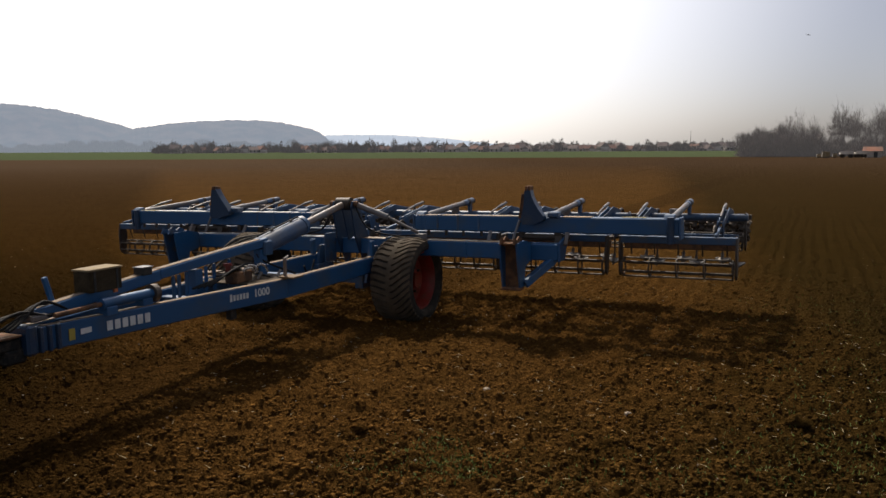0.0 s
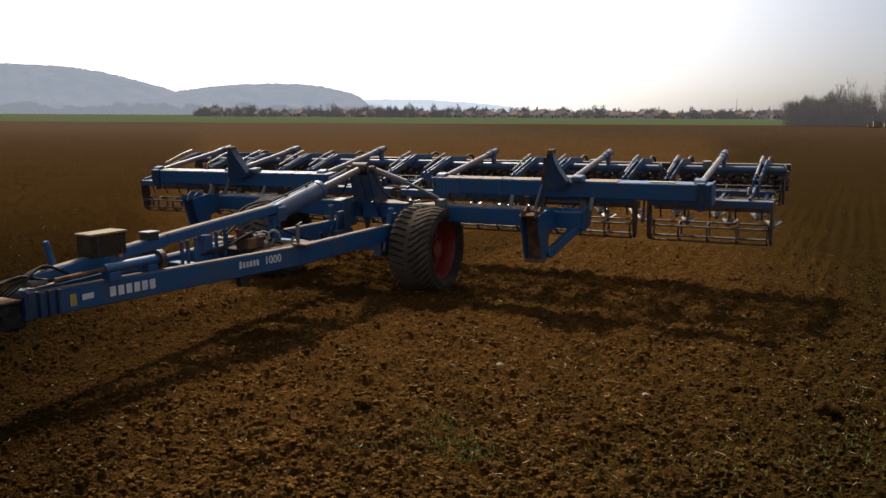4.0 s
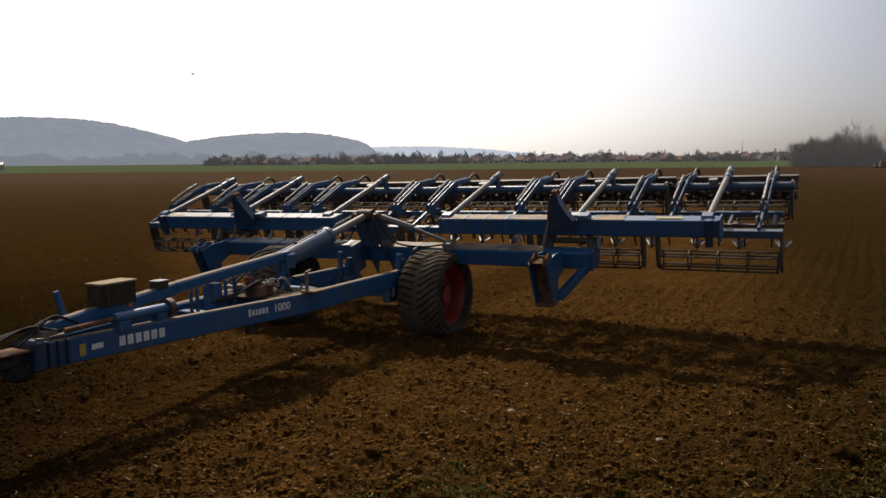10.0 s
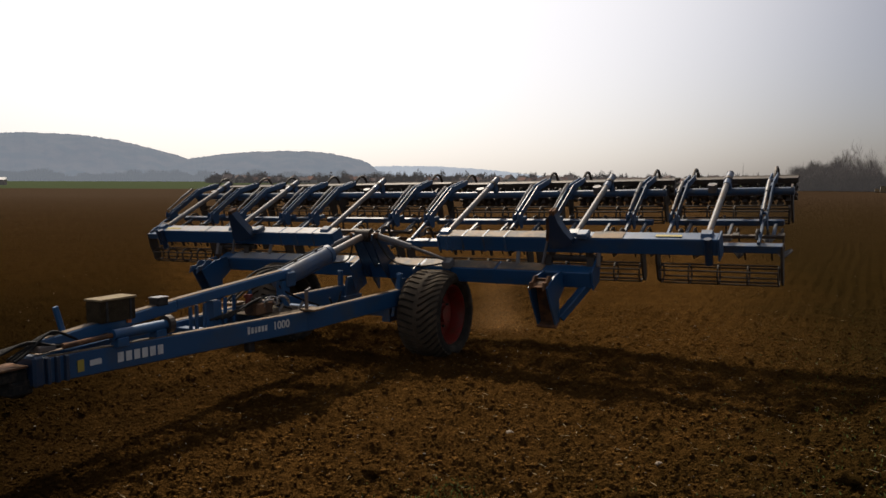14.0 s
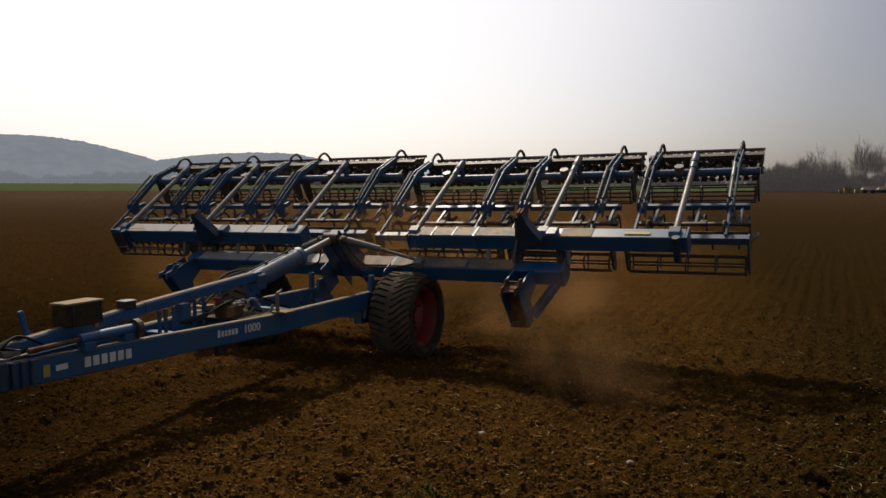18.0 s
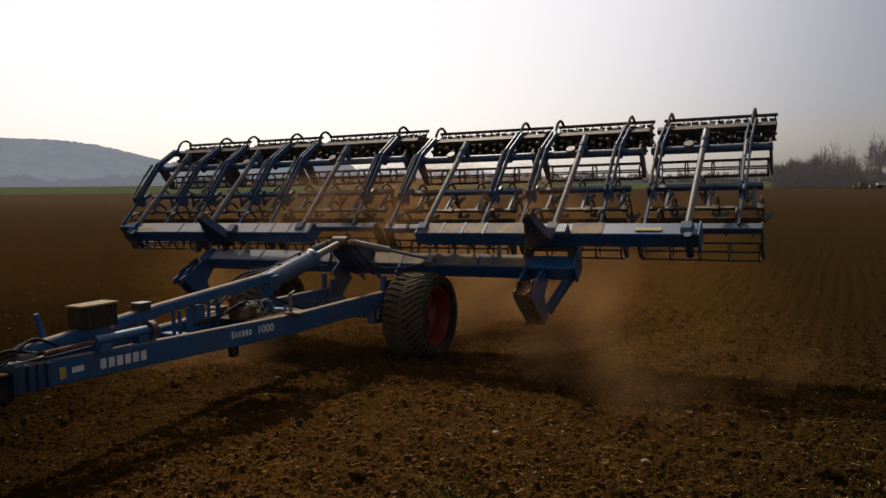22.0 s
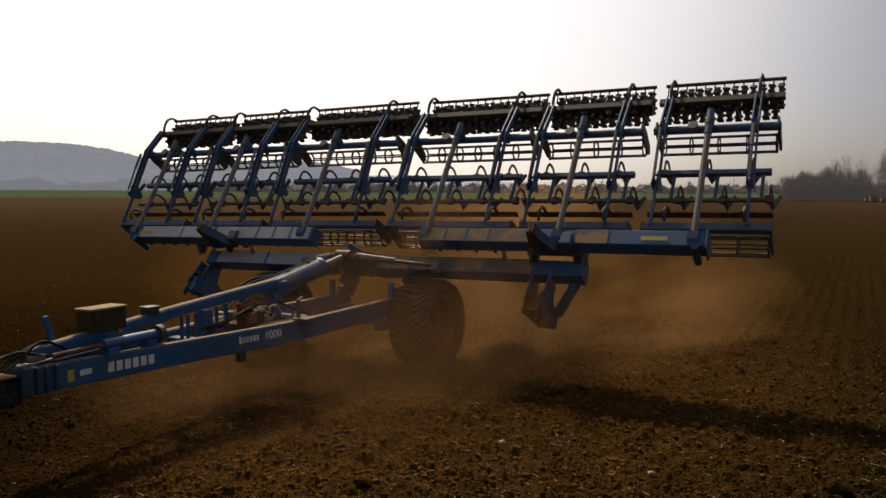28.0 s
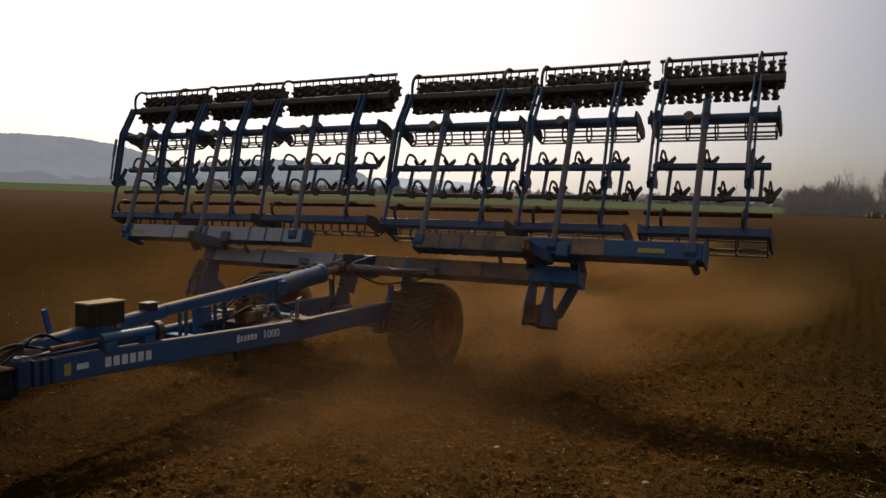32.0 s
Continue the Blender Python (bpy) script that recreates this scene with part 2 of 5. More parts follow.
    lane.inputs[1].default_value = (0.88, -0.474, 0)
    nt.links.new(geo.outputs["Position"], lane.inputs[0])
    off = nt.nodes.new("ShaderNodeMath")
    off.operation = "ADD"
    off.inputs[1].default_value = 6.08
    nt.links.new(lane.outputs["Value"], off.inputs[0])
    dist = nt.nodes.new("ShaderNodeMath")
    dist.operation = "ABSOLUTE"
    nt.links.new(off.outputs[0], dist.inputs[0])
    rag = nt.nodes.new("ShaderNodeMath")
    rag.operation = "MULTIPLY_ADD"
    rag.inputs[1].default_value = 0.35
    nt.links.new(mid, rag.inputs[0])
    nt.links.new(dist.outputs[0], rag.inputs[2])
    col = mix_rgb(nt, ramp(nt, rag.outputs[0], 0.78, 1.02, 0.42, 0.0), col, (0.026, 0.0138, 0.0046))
    # young green crop beyond the ploughed strip, with a darker fallow band before it
    far = nt.nodes.new("ShaderNodeMath")
    far.operation = "MULTIPLY_ADD"
    far.inputs[1].default_value = 0.06
    nt.links.new(sep.outputs["X"], far.inputs[0])
    nt.links.new(sep.outputs["Y"], far.inputs[2])
    col = mix_rgb(nt, ramp(nt, far.outputs[0], 18, 115, 0.0, 0.95), col, mix_rgb(nt, ramp(nt, sep.outputs["X"], -8, 24), (0.074, 0.0500, 0.0320), (0.054, 0.0345, 0.0205)))
    col = mix_rgb(nt, ramp(nt, far.outputs[0], 212, 222), col, mix_rgb(nt, ramp(nt, big, 0.35, 0.65), (0.064, 0.084, 0.042), (0.074, 0.090, 0.050)))
    nt.links.new(col, b.inputs["Base Color"])
    b.inputs["Roughness"].default_value = 0.95
    b.inputs["Specular IOR Level"].default_value = 0.0
    h = nt.nodes.new("ShaderNodeMath")
    h.operation = "MULTIPLY_ADD"
    h.inputs[1].default_value = 0.5
    nt.links.new(fine, h.inputs[0])
    nt.links.new(noise_tex(nt, 13, 5, 0.65), h.inputs[2])
    bp = nt.nodes.new("ShaderNodeBump")
    bp.inputs["Strength"].default_value, bp.inputs["Distance"].default_value = 1.0, relief
    nt.links.new(h.outputs[0], bp.inputs["Height"])
    nt.links.new(bp.outputs["Normal"], b.inputs["Normal"])
    return m


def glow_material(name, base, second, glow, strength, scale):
    """Distance seen through hazy air: a dull surface whose own emission stands in for the haze."""
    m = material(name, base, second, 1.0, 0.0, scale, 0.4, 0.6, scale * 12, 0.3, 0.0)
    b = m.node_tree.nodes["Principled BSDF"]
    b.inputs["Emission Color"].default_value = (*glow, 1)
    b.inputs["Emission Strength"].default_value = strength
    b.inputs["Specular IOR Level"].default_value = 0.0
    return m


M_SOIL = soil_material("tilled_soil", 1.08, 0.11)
M_CLOD = soil_material("dry_soil_clods", 1.55, 0.05)
for m_isle, spread_lo, spread_hi in ((M_CLOD, 0.7, 1.55),):
    nt = m_isle.node_tree
    isle, hsv = nt.nodes.new("ShaderNodeNewGeometry"), nt.nodes.new("ShaderNodeHueSaturation")
    bsdf = nt.nodes["Principled BSDF"]
    nt.links.new(bsdf.inputs["Base Color"].links[0].from_socket, hsv.inputs["Color"])
    nt.links.new(ramp(nt, isle.outputs["Random Per Island"], 0, 1, spread_lo, spread_hi), hsv.inputs["Value"])
    nt.links.new(hsv.outputs["Color"], bsdf.inputs["Base Color"])
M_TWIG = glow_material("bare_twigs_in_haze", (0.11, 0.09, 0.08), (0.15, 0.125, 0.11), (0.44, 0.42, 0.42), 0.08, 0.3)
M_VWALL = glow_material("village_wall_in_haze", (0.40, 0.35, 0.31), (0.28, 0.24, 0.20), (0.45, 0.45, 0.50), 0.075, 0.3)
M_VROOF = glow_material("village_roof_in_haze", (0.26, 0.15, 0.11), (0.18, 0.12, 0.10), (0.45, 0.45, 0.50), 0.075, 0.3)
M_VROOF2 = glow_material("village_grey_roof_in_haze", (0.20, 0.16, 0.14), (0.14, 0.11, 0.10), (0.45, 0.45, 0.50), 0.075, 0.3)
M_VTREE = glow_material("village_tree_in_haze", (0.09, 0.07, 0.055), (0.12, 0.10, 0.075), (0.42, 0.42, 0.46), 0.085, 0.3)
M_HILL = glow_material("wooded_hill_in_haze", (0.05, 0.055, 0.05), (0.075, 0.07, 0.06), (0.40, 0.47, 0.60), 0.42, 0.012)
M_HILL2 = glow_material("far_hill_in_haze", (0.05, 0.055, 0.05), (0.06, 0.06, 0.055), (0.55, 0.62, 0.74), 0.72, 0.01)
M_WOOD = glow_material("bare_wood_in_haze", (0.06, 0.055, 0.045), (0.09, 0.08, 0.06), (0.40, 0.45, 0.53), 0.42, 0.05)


# ---- shapes ----
class Geo:
    """Gathers the faces of one part."""

    def __init__(self):
        self.v, self.f = [], []

    def add(self, verts, faces):
        o = len(self.v)
        self.v += [tuple(p) for p in verts]
        self.f += [tuple(i + o for i in q) for q in faces]
        return self

    def box(self, c, s, c_edge=0.006, m=None):
        """A box with chamfered edges: centre, size."""
        hx, hy, hz = s[0] / 2, s[1] / 2, s[2] / 2
        e = min(c_edge, hx * 0.4, hy * 0.4, hz * 0.4)
        vs, idx = [], {}
        for sx in (-1, 1):
            for sy in (-1, 1):
                for sz in (-1, 1):
                    for ax in range(3):
                        p = [sx * (hx - (0 if ax == 0 else e)), sy * (hy - (0 if ax == 1 else e)), sz * (hz - (0 if ax == 2 else e))]
                        idx[sx, sy, sz, ax] = len(vs)
                        vs.append(Vector(p))
        fs = []
        for ax in range(3):
            o1, o2 = [a for a in range(3) if a != ax]
            for s0 in (-1, 1):
                q = []
                for a, b in ((-1, -1), (1, -1), (1, 1), (-1, 1)):
                    k = [0, 0, 0]
                    k[ax], k[o1], k[o2] = s0, a, b
                    q.append(idx[(*k, ax)])
                fs.append(q)
            for a in (-1, 1):
                for b in (-1, 1):
                    k0, k1 = [0, 0, 0], [0, 0, 0]
                    k0[ax], k1[ax] = -1, 1
                    k0[o1] = k1[o1] = a
                    k0[o2] = k1[o2] = b
                    fs.append([idx[(*k0, o1)], idx[(*k1, o1)], idx[(*k1, o2)], idx[(*k0, o2)]])
        for k in [(a, b, c) for a in (-1, 1) for b in (-1, 1) for c in (-1, 1)]:
            fs.append([idx[(*k, 0)], idx[(*k, 1)], idx[(*k, 2)]])
        m = m or Matrix.Identity(4)
        c = Vector(c)
        return self.add([m @ (p + c) for p in vs], fs)

    def beam(self, p, q, w, h, c_edge=0.006, up=(0, 0, 1)):
        """A rectangular bar from p to q, w wide and h high."""
        p, q = Vector(p), Vector(q)
        z = (q - p).normalized()
        x = Vector(up).cross(z)
        x = (x if x.length > 1e-4 else Vector((1, 0, 0))).normalized()
        y = z.cross(x)
        m = Matrix((x, y, z)).transposed().to_4x4()
        m.translation = (p + q) / 2
        return self.box((0, 0, 0), (w, h, (q - p).length), c_edge, m)

    def tube(self, pts, r, n=10, cap=True, r2=None):
        """A round bar along a line of points."""
        pts = [Vector(p) for p in pts]
        rings, prev = [], None
        for i, p in enumerate(pts):
            d = (pts[min(i + 1, len(pts) - 1)] - pts[max(i - 1, 0)]).normalized()
            a = prev if prev is not None else (Vector((0, 0, 1)) if abs(d.z) < 0.9 else Vector((1, 0, 0)))
            x = (a - d * a.dot(d)).normalized()
            prev = x
            y = d.cross(x)
            rr = r if r2 is None else r + (r2 - r) * i / (len(pts) - 1)
            rings.append([p + (x * math.cos(2 * math.pi * k / n) + y * math.sin(2 * math.pi * k / n)) * rr for k in range(n)])
        vs = [v for ring in rings for v in ring]
        fs = [(i * n + k, i * n + (k + 1) % n, (i + 1) * n + (k + 1) % n, (i + 1) * n + k) for i in range(len(pts) - 1) for k in range(n)]
        if cap:
            fs += [tuple(range(n))[::-1], tuple((len(pts) - 1) * n + k for k in range(n))]
        return self.add(vs, fs)

    def prism(self, outline, axis, a, b):
        """A plate: an outline in the plane across an axis, from a to b along it."""
        def at(u, v, w):
            return {0: (w, u, v), 1: (u, w, v), 2: (u, v, w)}[axis]
        n = len(outline)
        vs = [at(u, v, a) for u, v in outline] + [at(u, v, b) for u, v in outline]
        fs = [tuple(range(n))[::-1], tuple(range(n, 2 * n))] + [(k, (k + 1) % n, n + (k + 1) % n, n + k) for k in range(n)]
        return self.add(vs, fs)

    def ring(self, c, axis_x, r, w, t, n=18):
        """A flat ring about the x axis: radius, width along x, radial thickness."""
        vs = []
        for k in range(n):
            a = 2 * math.pi * k / n
            for rr, xx in ((r, -w / 2), (r, w / 2), (r - t, w / 2), (r - t, -w / 2)):
                vs.append((c[0] + xx, c[1] + rr * math.cos(a), c[2] + rr * math.sin(a)))
        fs = []
        for k in range(n):
            for j in range(4):
                fs.append((k * 4 + j, ((k + 1) % n) * 4 + j, ((k + 1) % n) * 4 + (j + 1) % 4, k * 4 + (j + 1) % 4))
        return self.add(vs, fs)

    def lathe(self, profile, n=40, x0=0.0):
        """A closed profile of (x, radius) turned about the x axis."""
        m = len(profile)
        vs = [(x0 + px, r * math.cos(2 * math.pi * k / n), r * math.sin(2 * math.pi * k / n)) for k in range(n) for px, r in profile]
        fs = [(k * m + j, k * m + (j + 1) % m, ((k + 1) % n) * m + (j + 1) % m, ((k + 1) % n) * m + j) for k in range(n) for j in range(m)]
        return self.add(vs, fs)

    def mesh(self, name, mat, smooth=False):
        me = bpy.data.meshes.new(name)
        me.from_pydata(self.v, [], self.f)
        me.materials.append(mat)
        bm = bmesh.new()
        bm.from_mesh(me)
        bmesh.ops.recalc_face_normals(bm, faces=bm.faces)
        bm.to_mesh(me)
        bm.free()
        if smooth:
            me.polygons.foreach_set("use_smooth", [True] * len(me.polygons))
            me.set_sharp_from_angle(angle=radians(40))
        return me


def part(name, geo, mat, parent=None, label="", at=None, smooth=False):
    """One mesh object under a thing or part. geo: a Geo, or a mesh to share."""
    me = geo if isinstance(geo, bpy.types.Mesh) else geo.mesh(name, mat, smooth)
    ob = new(name, me)
    ob.parent = parent
    if at is not None:
        ob.matrix_basis = at if isinstance(at, Matrix) else Matrix.Translation(at)
    if label:
        ob["label"] = label
    return ob


def big_mesh(name, verts, faces, mat, smooth=True):
    """A large mesh from arrays: n x 3 places, m x 3 or m x 4 corners."""
    me = bpy.data.meshes.new(name)
    k = faces.shape[1]
    me.vertices.add(len(verts))
    me.vertices.foreach_set("co", np.asarray(verts, np.float32).ravel())
    me.loops.add(faces.size)
    me.loops.foreach_set("vertex_index", np.asarray(faces, np.int32).ravel())
    me.polygons.add(len(faces))
    me.polygons.foreach_set("loop_start", np.arange(0, faces.size, k, dtype=np.int32))
    me.polygons.foreach_set("use_smooth", np.full(len(faces), smooth))
    me.materials.append(mat)
    me.update(calc_edges=True)
    return me


def value_noise(x, y, seed):
    """Smooth value noise on a unit lattice."""
    xi, yi = np.floor(x).astype(np.int64), np.floor(y).astype(np.int64)
    fx, fy = x - xi, y - yi
    fx, fy = fx * fx * (3 - 2 * fx), fy * fy * (3 - 2 * fy)

    def h(a, b):
        n = (a * 374761393 + b * 668265263 + seed * 1442695041) & 0xFFFFFFFF
        n = ((n ^ (n >> 13)) * 1274126177) & 0xFFFFFFFF
        return ((n ^ (n >> 16)) & 0xFFFFFF) / 0xFFFFFF
    a, b, c, d = h(xi, yi), h(xi + 1, yi), h(xi, yi + 1), h(xi + 1, yi + 1)
    return (a * (1 - fx) + b * fx) * (1 - fy) + (c * (1 - fx) + d * fx) * fy


# ---- ground ----
MACHINE = pose(-0.354, 11.65, 0, 0, -0.85, -28.3)
ROW = Vector((math.sin(radians(28.3)), math.cos(radians(28.3))))     # the way in which the field was worked


def soil_height(x, y):
    d = np.hypot(x, y)
    near = np.clip((70 - d) / 50, 0, 1)
    h = (value_noise(x * 0.9, y * 0.9, 1) - 0.5) * 0.05
    h += (value_noise(x * 3.1, y * 3.1, 2) - 0.5) * 0.05
    lump = np.maximum(value_noise(x * 8.5, y * 8.5, 3) - 0.48, 0)
    h += lump * 0.08
    lump = np.maximum(value_noise(x * 19, y * 19, 4) - 0.5, 0)
    h += lump * 0.075
    lump = np.maximum(value_noise(x * 31 + 5, y * 31, 6) - 0.45, 0)
    h += lump * 0.065
    h += (value_noise(x * 52, y * 52, 5) - 0.5) * 0.022
    # harrow furrows behind the machine
    across = x * ROW.y - y * ROW.x
    along = x * ROW.x + y * ROW.y
    worked = np.clip((along - 9.7) / 1.2, 0, 1)
    rows = np.sin(across * 2 * math.pi / 0.27 + 2.6 * value_noise(along * 0.4, across * 0.5, 7)) * 0.018 * (0.25 + value_noise(along * 0.8, across * 1.3, 8))
    # lug prints of the tractor's tyre, and the pressed strip under the drawbar
    mx, my = 0.88 * x - 0.474 * y + 5.83, 0.474 * x + 0.88 * y - 10.09
    strip = np.clip(1.8 - np.abs(mx + 0.20) / 0.40, 0, 1) * np.clip((-0.9 - my) / 0.3, 0, 1)
    lugs = np.maximum(np.sin((my + 0.35 * np.abs(mx + 0.05)) * 2 * math.pi / 0.21), -0.3) * 0.045 * np.clip((my + 2.9) / 0.5, 0, 1)
    return h * near * (1 - 0.25 * worked) * (1 - 0.55 * strip) + rows * worked * near + (lugs - 0.015) * strip


def build_ground():
    ang = np.concatenate([np.radians(np.arange(-180, -42, 3.0)), np.radians(np.arange(-42, 42, 0.11)), np.radians(np.arange(42, 180, 3.0))])
    rad = [0.4]
    while rad[-1] < 4900:
        r = rad[-1]
        rad.append(r * (1.12 if r < 4.0 else 1.0036 if r < 11 else 1.006 if r < 18 else 1.015 if r < 45 else 1.06))
    rad = np.array([0.0] + rad)
    na, nr = len(ang), len(rad)
    gx, gy = np.sin(ang)[None, :] * rad[:, None], np.cos(ang)[None, :] * rad[:, None]
    gz = soil_height(gx, gy)
    verts = np.stack([gx, gy, gz], -1).reshape(-1, 3)
    i, j = np.meshgrid(np.arange(nr - 1), np.arange(na), indexing="ij")
    j2 = (j + 1) % na
    quads = np.stack([i * na + j, (i + 1) * na + j, (i + 1) * na + j2, i * na + j2], -1).reshape(-1, 4)[:, ::-1]
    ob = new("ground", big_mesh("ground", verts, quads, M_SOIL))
    tagged(ob, "brown tilled clay soil with clods and a green crop strip beyond", "field", kind="structure")


build_ground()


# ---- the folding tine cultivator ----
machine = tagged(new("trailed_cultivator"), "blue trailed folding cultivator with tine sections and rollers", "farm implement")
machine.matrix_basis = MACHINE
PIVOT = Vector((0, -1.127, 1.028))


def build_drawbar():
    for s, side in ((1, "near"), (-1, "far")):
        g = Geo()
        g.beam((s * 0.06, -6.12, 0.80), (s * 0.50, -3.20, 0.795), 0.09, 0.21, 0.01)
        g.beam((s * 0.50, -3.26, 0.795), (s * 0.47, -1.05, 0.80), 0.09, 0.21, 0.01)
        rail = part("drawbar_rail", g, M_BLUE, machine, "blue box-section drawbar rail")
        for p, q in (((s * 0.075, -6.02, 0.906), (s * 0.50, -3.22, 0.9025)), ((s * 0.50, -3.22, 0.9025), (s * 0.47, -1.08, 0.907))):
            part("tan_film", Geo().beam(p, q, 0.074, 0.006), M_FILM, rail, "dry tan dust on the rail's top")
        part("step_plate", Geo().box((s * 0.57, -3.2, 0.925), (0.19, 0.20, 0.022), 0.004), M_FILM, rail, "tan dusty step plate")
        part("step_post", Geo().box((s * 0.51, -3.23, 1.03), (0.03, 0.04, 0.22)).tube([(s * 0.51, -3.23, 1.13), (s * 0.51, -3.16, 1.15)], 0.012, 8), M_PIPE, rail)
        part("stub_post", Geo().box((s * 0.47, -1.22, 1.0), (0.05, 0.07, 0.2)).box((s * 0.47, -1.22, 1.1), (0.08, 0.04, 0.03)), M_BLUE, rail)
        if s > 0:
            for i in range(6):     # the maker's lettering, as plain blocks
                y = -5.43 + i * 0.077
                t = (y + 6.12) / 2.92
                part("letter_block", Geo().box((0.06 + 0.44 * t + 0.048, y, 0.80), (0.006, 0.062, 0.085), 0.001), M_WHITE, rail, "white maker's letter as a plain block")
            for i in range(6):
                y = -4.05 + i * 0.044
                t = (y + 6.12) / 2.92
                part("letter_block", Geo().box((0.06 + 0.44 * t + 0.048, y, 0.815 - (0.004 if i else 0)), (0.006, 0.034, 0.075 if i == 0 else 0.058), 0.001), M_WHITE, rail)
            num = bpy.data.curves.new("type_number", "FONT")
            num.body, num.size, num.extrude, num.offset = "1000", 0.115, 0.002, 0.0025
            num.materials.append(M_WHITE)
            flat = new("type_number", num)
            me = bpy.data.meshes.new_from_object(flat)
            bpy.data.objects.remove(flat)
            ty = -3.74
            tx = 0.06 + 0.44 * (ty + 6.12) / 2.92 + 0.049
            m = Matrix(((0.149, 0, 0.989, tx), (0.989, 0, -0.149, ty), (0, 1, 0, 0.778), (0, 0, 0, 1)))
            part("type_number", me, None, rail, "white number on the rail", m)
            part("yellow_sticker", Geo().box((0.06 + 0.44 * 0.115 + 0.048, -5.785, 0.79), (0.006, 0.062, 0.10), 0.001), M_YELLOW, rail, "yellow warning sticker")
            part("white_sticker", Geo().box((0.06 + 0.44 * 0.165 + 0.048, -5.65, 0.80), (0.006, 0.13, 0.048), 0.001), M_WHITE, rail, "worn white type plate")
    # cross members and floor plate between the rails
    for y, w in ((-2.6, 0.86), (-4.3, 0.5)):
        part("cross_member", Geo().box((0, y, 0.78), (w, 0.12, 0.14)), M_BLUE, machine)
    part("floor_plate", Geo().box((0, -3.25, 0.885), (0.8, 0.75, 0.012)), M_TREAD, machine, "soil-covered steel plate")
    # the raised spar that carries the main cylinder
    g = Geo().beam((0, -6.05, 0.985), (0, -4.62, 1.125), 0.10, 0.11, 0.01).beam((0, -4.62, 1.132), (0, -2.9, 1.268), 0.10, 0.10, 0.01)
    spar = part("spar", g, M_BLUE, machine, "blue box-section spar above the drawbar")
    for p, q in (((0, -6.0, 1.046), (0, -4.62, 1.183)), ((0, -4.62, 1.185), (0, -3.04, 1.310))):
        part("tan_film", Geo().beam(p, q, 0.078, 0.006), M_FILM, spar, "thin pale tan strip along the spar's top")
    for y, wide in ((-4.41, 0), (-4.33, 0), (-4.22, 0), (-4.09, 1), (-3.93, 0), (-3.80, 0), (-3.55, 0), (-3.0, 1)):
        zt = 1.125 + (y + 4.62) * 0.0756 - 0.06
        part("spar_post", Geo().beam((0.0, y, 0.84), (0.0, y, zt), 0.10 if wide else 0.03, 0.12 if wide else 0.035), M_BLUE, spar)
    part("spar_collar", Geo().box((0, -2.93, 1.20), (0.16, 0.16, 0.17), 0.015), M_DBLUE, spar)
    # damper lying along the near rail
    d = part("damper", Geo().tube([(0.2, -5.5, 1.0), (0.2, -4.92, 1.0)], 0.05, 14), M_BLUE, machine, "blue cylinder along the drawbar", smooth=True)
    part("end_flange", Geo().tube([(0.2, -4.92, 1.0), (0.2, -4.86, 1.0)], 0.085, 16), M_STEEL, d)
    part("damper_rod", Geo().tube([(0.2, -5.5, 1.0), (0.17, -5.95, 0.985)], 0.022, 10), M_RUST, d, smooth=True)
    for y in (-5.42, -5.0):
        part("damper_bracket", Geo().box((0.2, y, 0.93), (0.1, 0.12, 0.08)), M_BLUE, d)
    part("reflector", Geo().box((0.06, -5.2, 1.075), (0.02, 0.045, 0.045)), M_ORANGE, machine, "orange side reflector")
    # lever, hitch head and hoses
    part("lever", Geo().beam((-0.1, -5.74, 1.02), (-0.1, -5.81, 1.27), 0.035, 0.045), M_BLUE, machine, "blue hand lever")
    h = part("hitch_head", Geo().box((0, -6.14, 0.81), (0.28, 0.10, 0.25), 0.02), M_EAR, machine, "blue hitch head of the drawbar")
    part("hitch_tongue", Geo().box((0, -6.62, 0.80), (0.15, 0.86, 0.11), 0.02), M_HOSE, h, "black hitch tongue")
    for i in range(3):
        part("bolt_plate", Geo().box((0.102 + 0.011 * i, -6.06 + 0.075 * i, 0.80), (0.095, 0.03, 0.213), 0.006), M_EAR, h)
    part("tongue_plate", Geo().box((0, -6.62, 0.870), (0.24, 0.80, 0.016)), M_RUST, h, "soil-dusted top plate")
    part("hitch_foot", Geo().box((0.0, -6.25, 0.70), (0.16, 0.20, 0.13), 0.02), M_HOSE, h)
    part("coupler_block", Geo().box((0.05, -6.04, 0.975), (0.12, 0.16, 0.05), 0.01), M_PIPE, h)
    for i in range(3):
        part("hose", Geo().tube(smooth_line([(-0.06 + 0.05 * i, -5.72, 0.99), (-0.02 + 0.05 * i, -5.98, 1.06 + 0.02 * i), (0.02 + 0.04 * i, -6.2, 0.98), (0.0 + 0.05 * i, -6.32, 0.92)], 6), 0.012, 8), M_HOSE, machine, smooth=True)
    for i in range(5):
        x = -0.1 + i * 0.05
        pts = [(x, -5.6 - 0.02 * i, 0.97), (x, -5.95, 0.98), (x * 0.8, -6.2, 1.0 + 0.012 * i), (x * 0.7 - 0.02, -6.5, 0.96), (x * 0.6 - 0.05, -6.9, 0.90)]
        part("hose", Geo().tube(smooth_line(pts, 5), 0.012, 8), M_HOSE, machine, "black hydraulic hose", smooth=True)
    for i in range(4):
        pts = [(0.05 + i * 0.03, -4.2 + i * 0.05, 0.92), (0.1 + i * 0.03, -3.7, 1.0 + 0.02 * i), (0.02, -3.35 + i * 0.05, 1.05), (-0.1 + i * 0.05, -3.1, 0.96)]
        part("hose", Geo().tube(smooth_line(pts, 5), 0.013, 8), M_HOSE, machine, smooth=True)
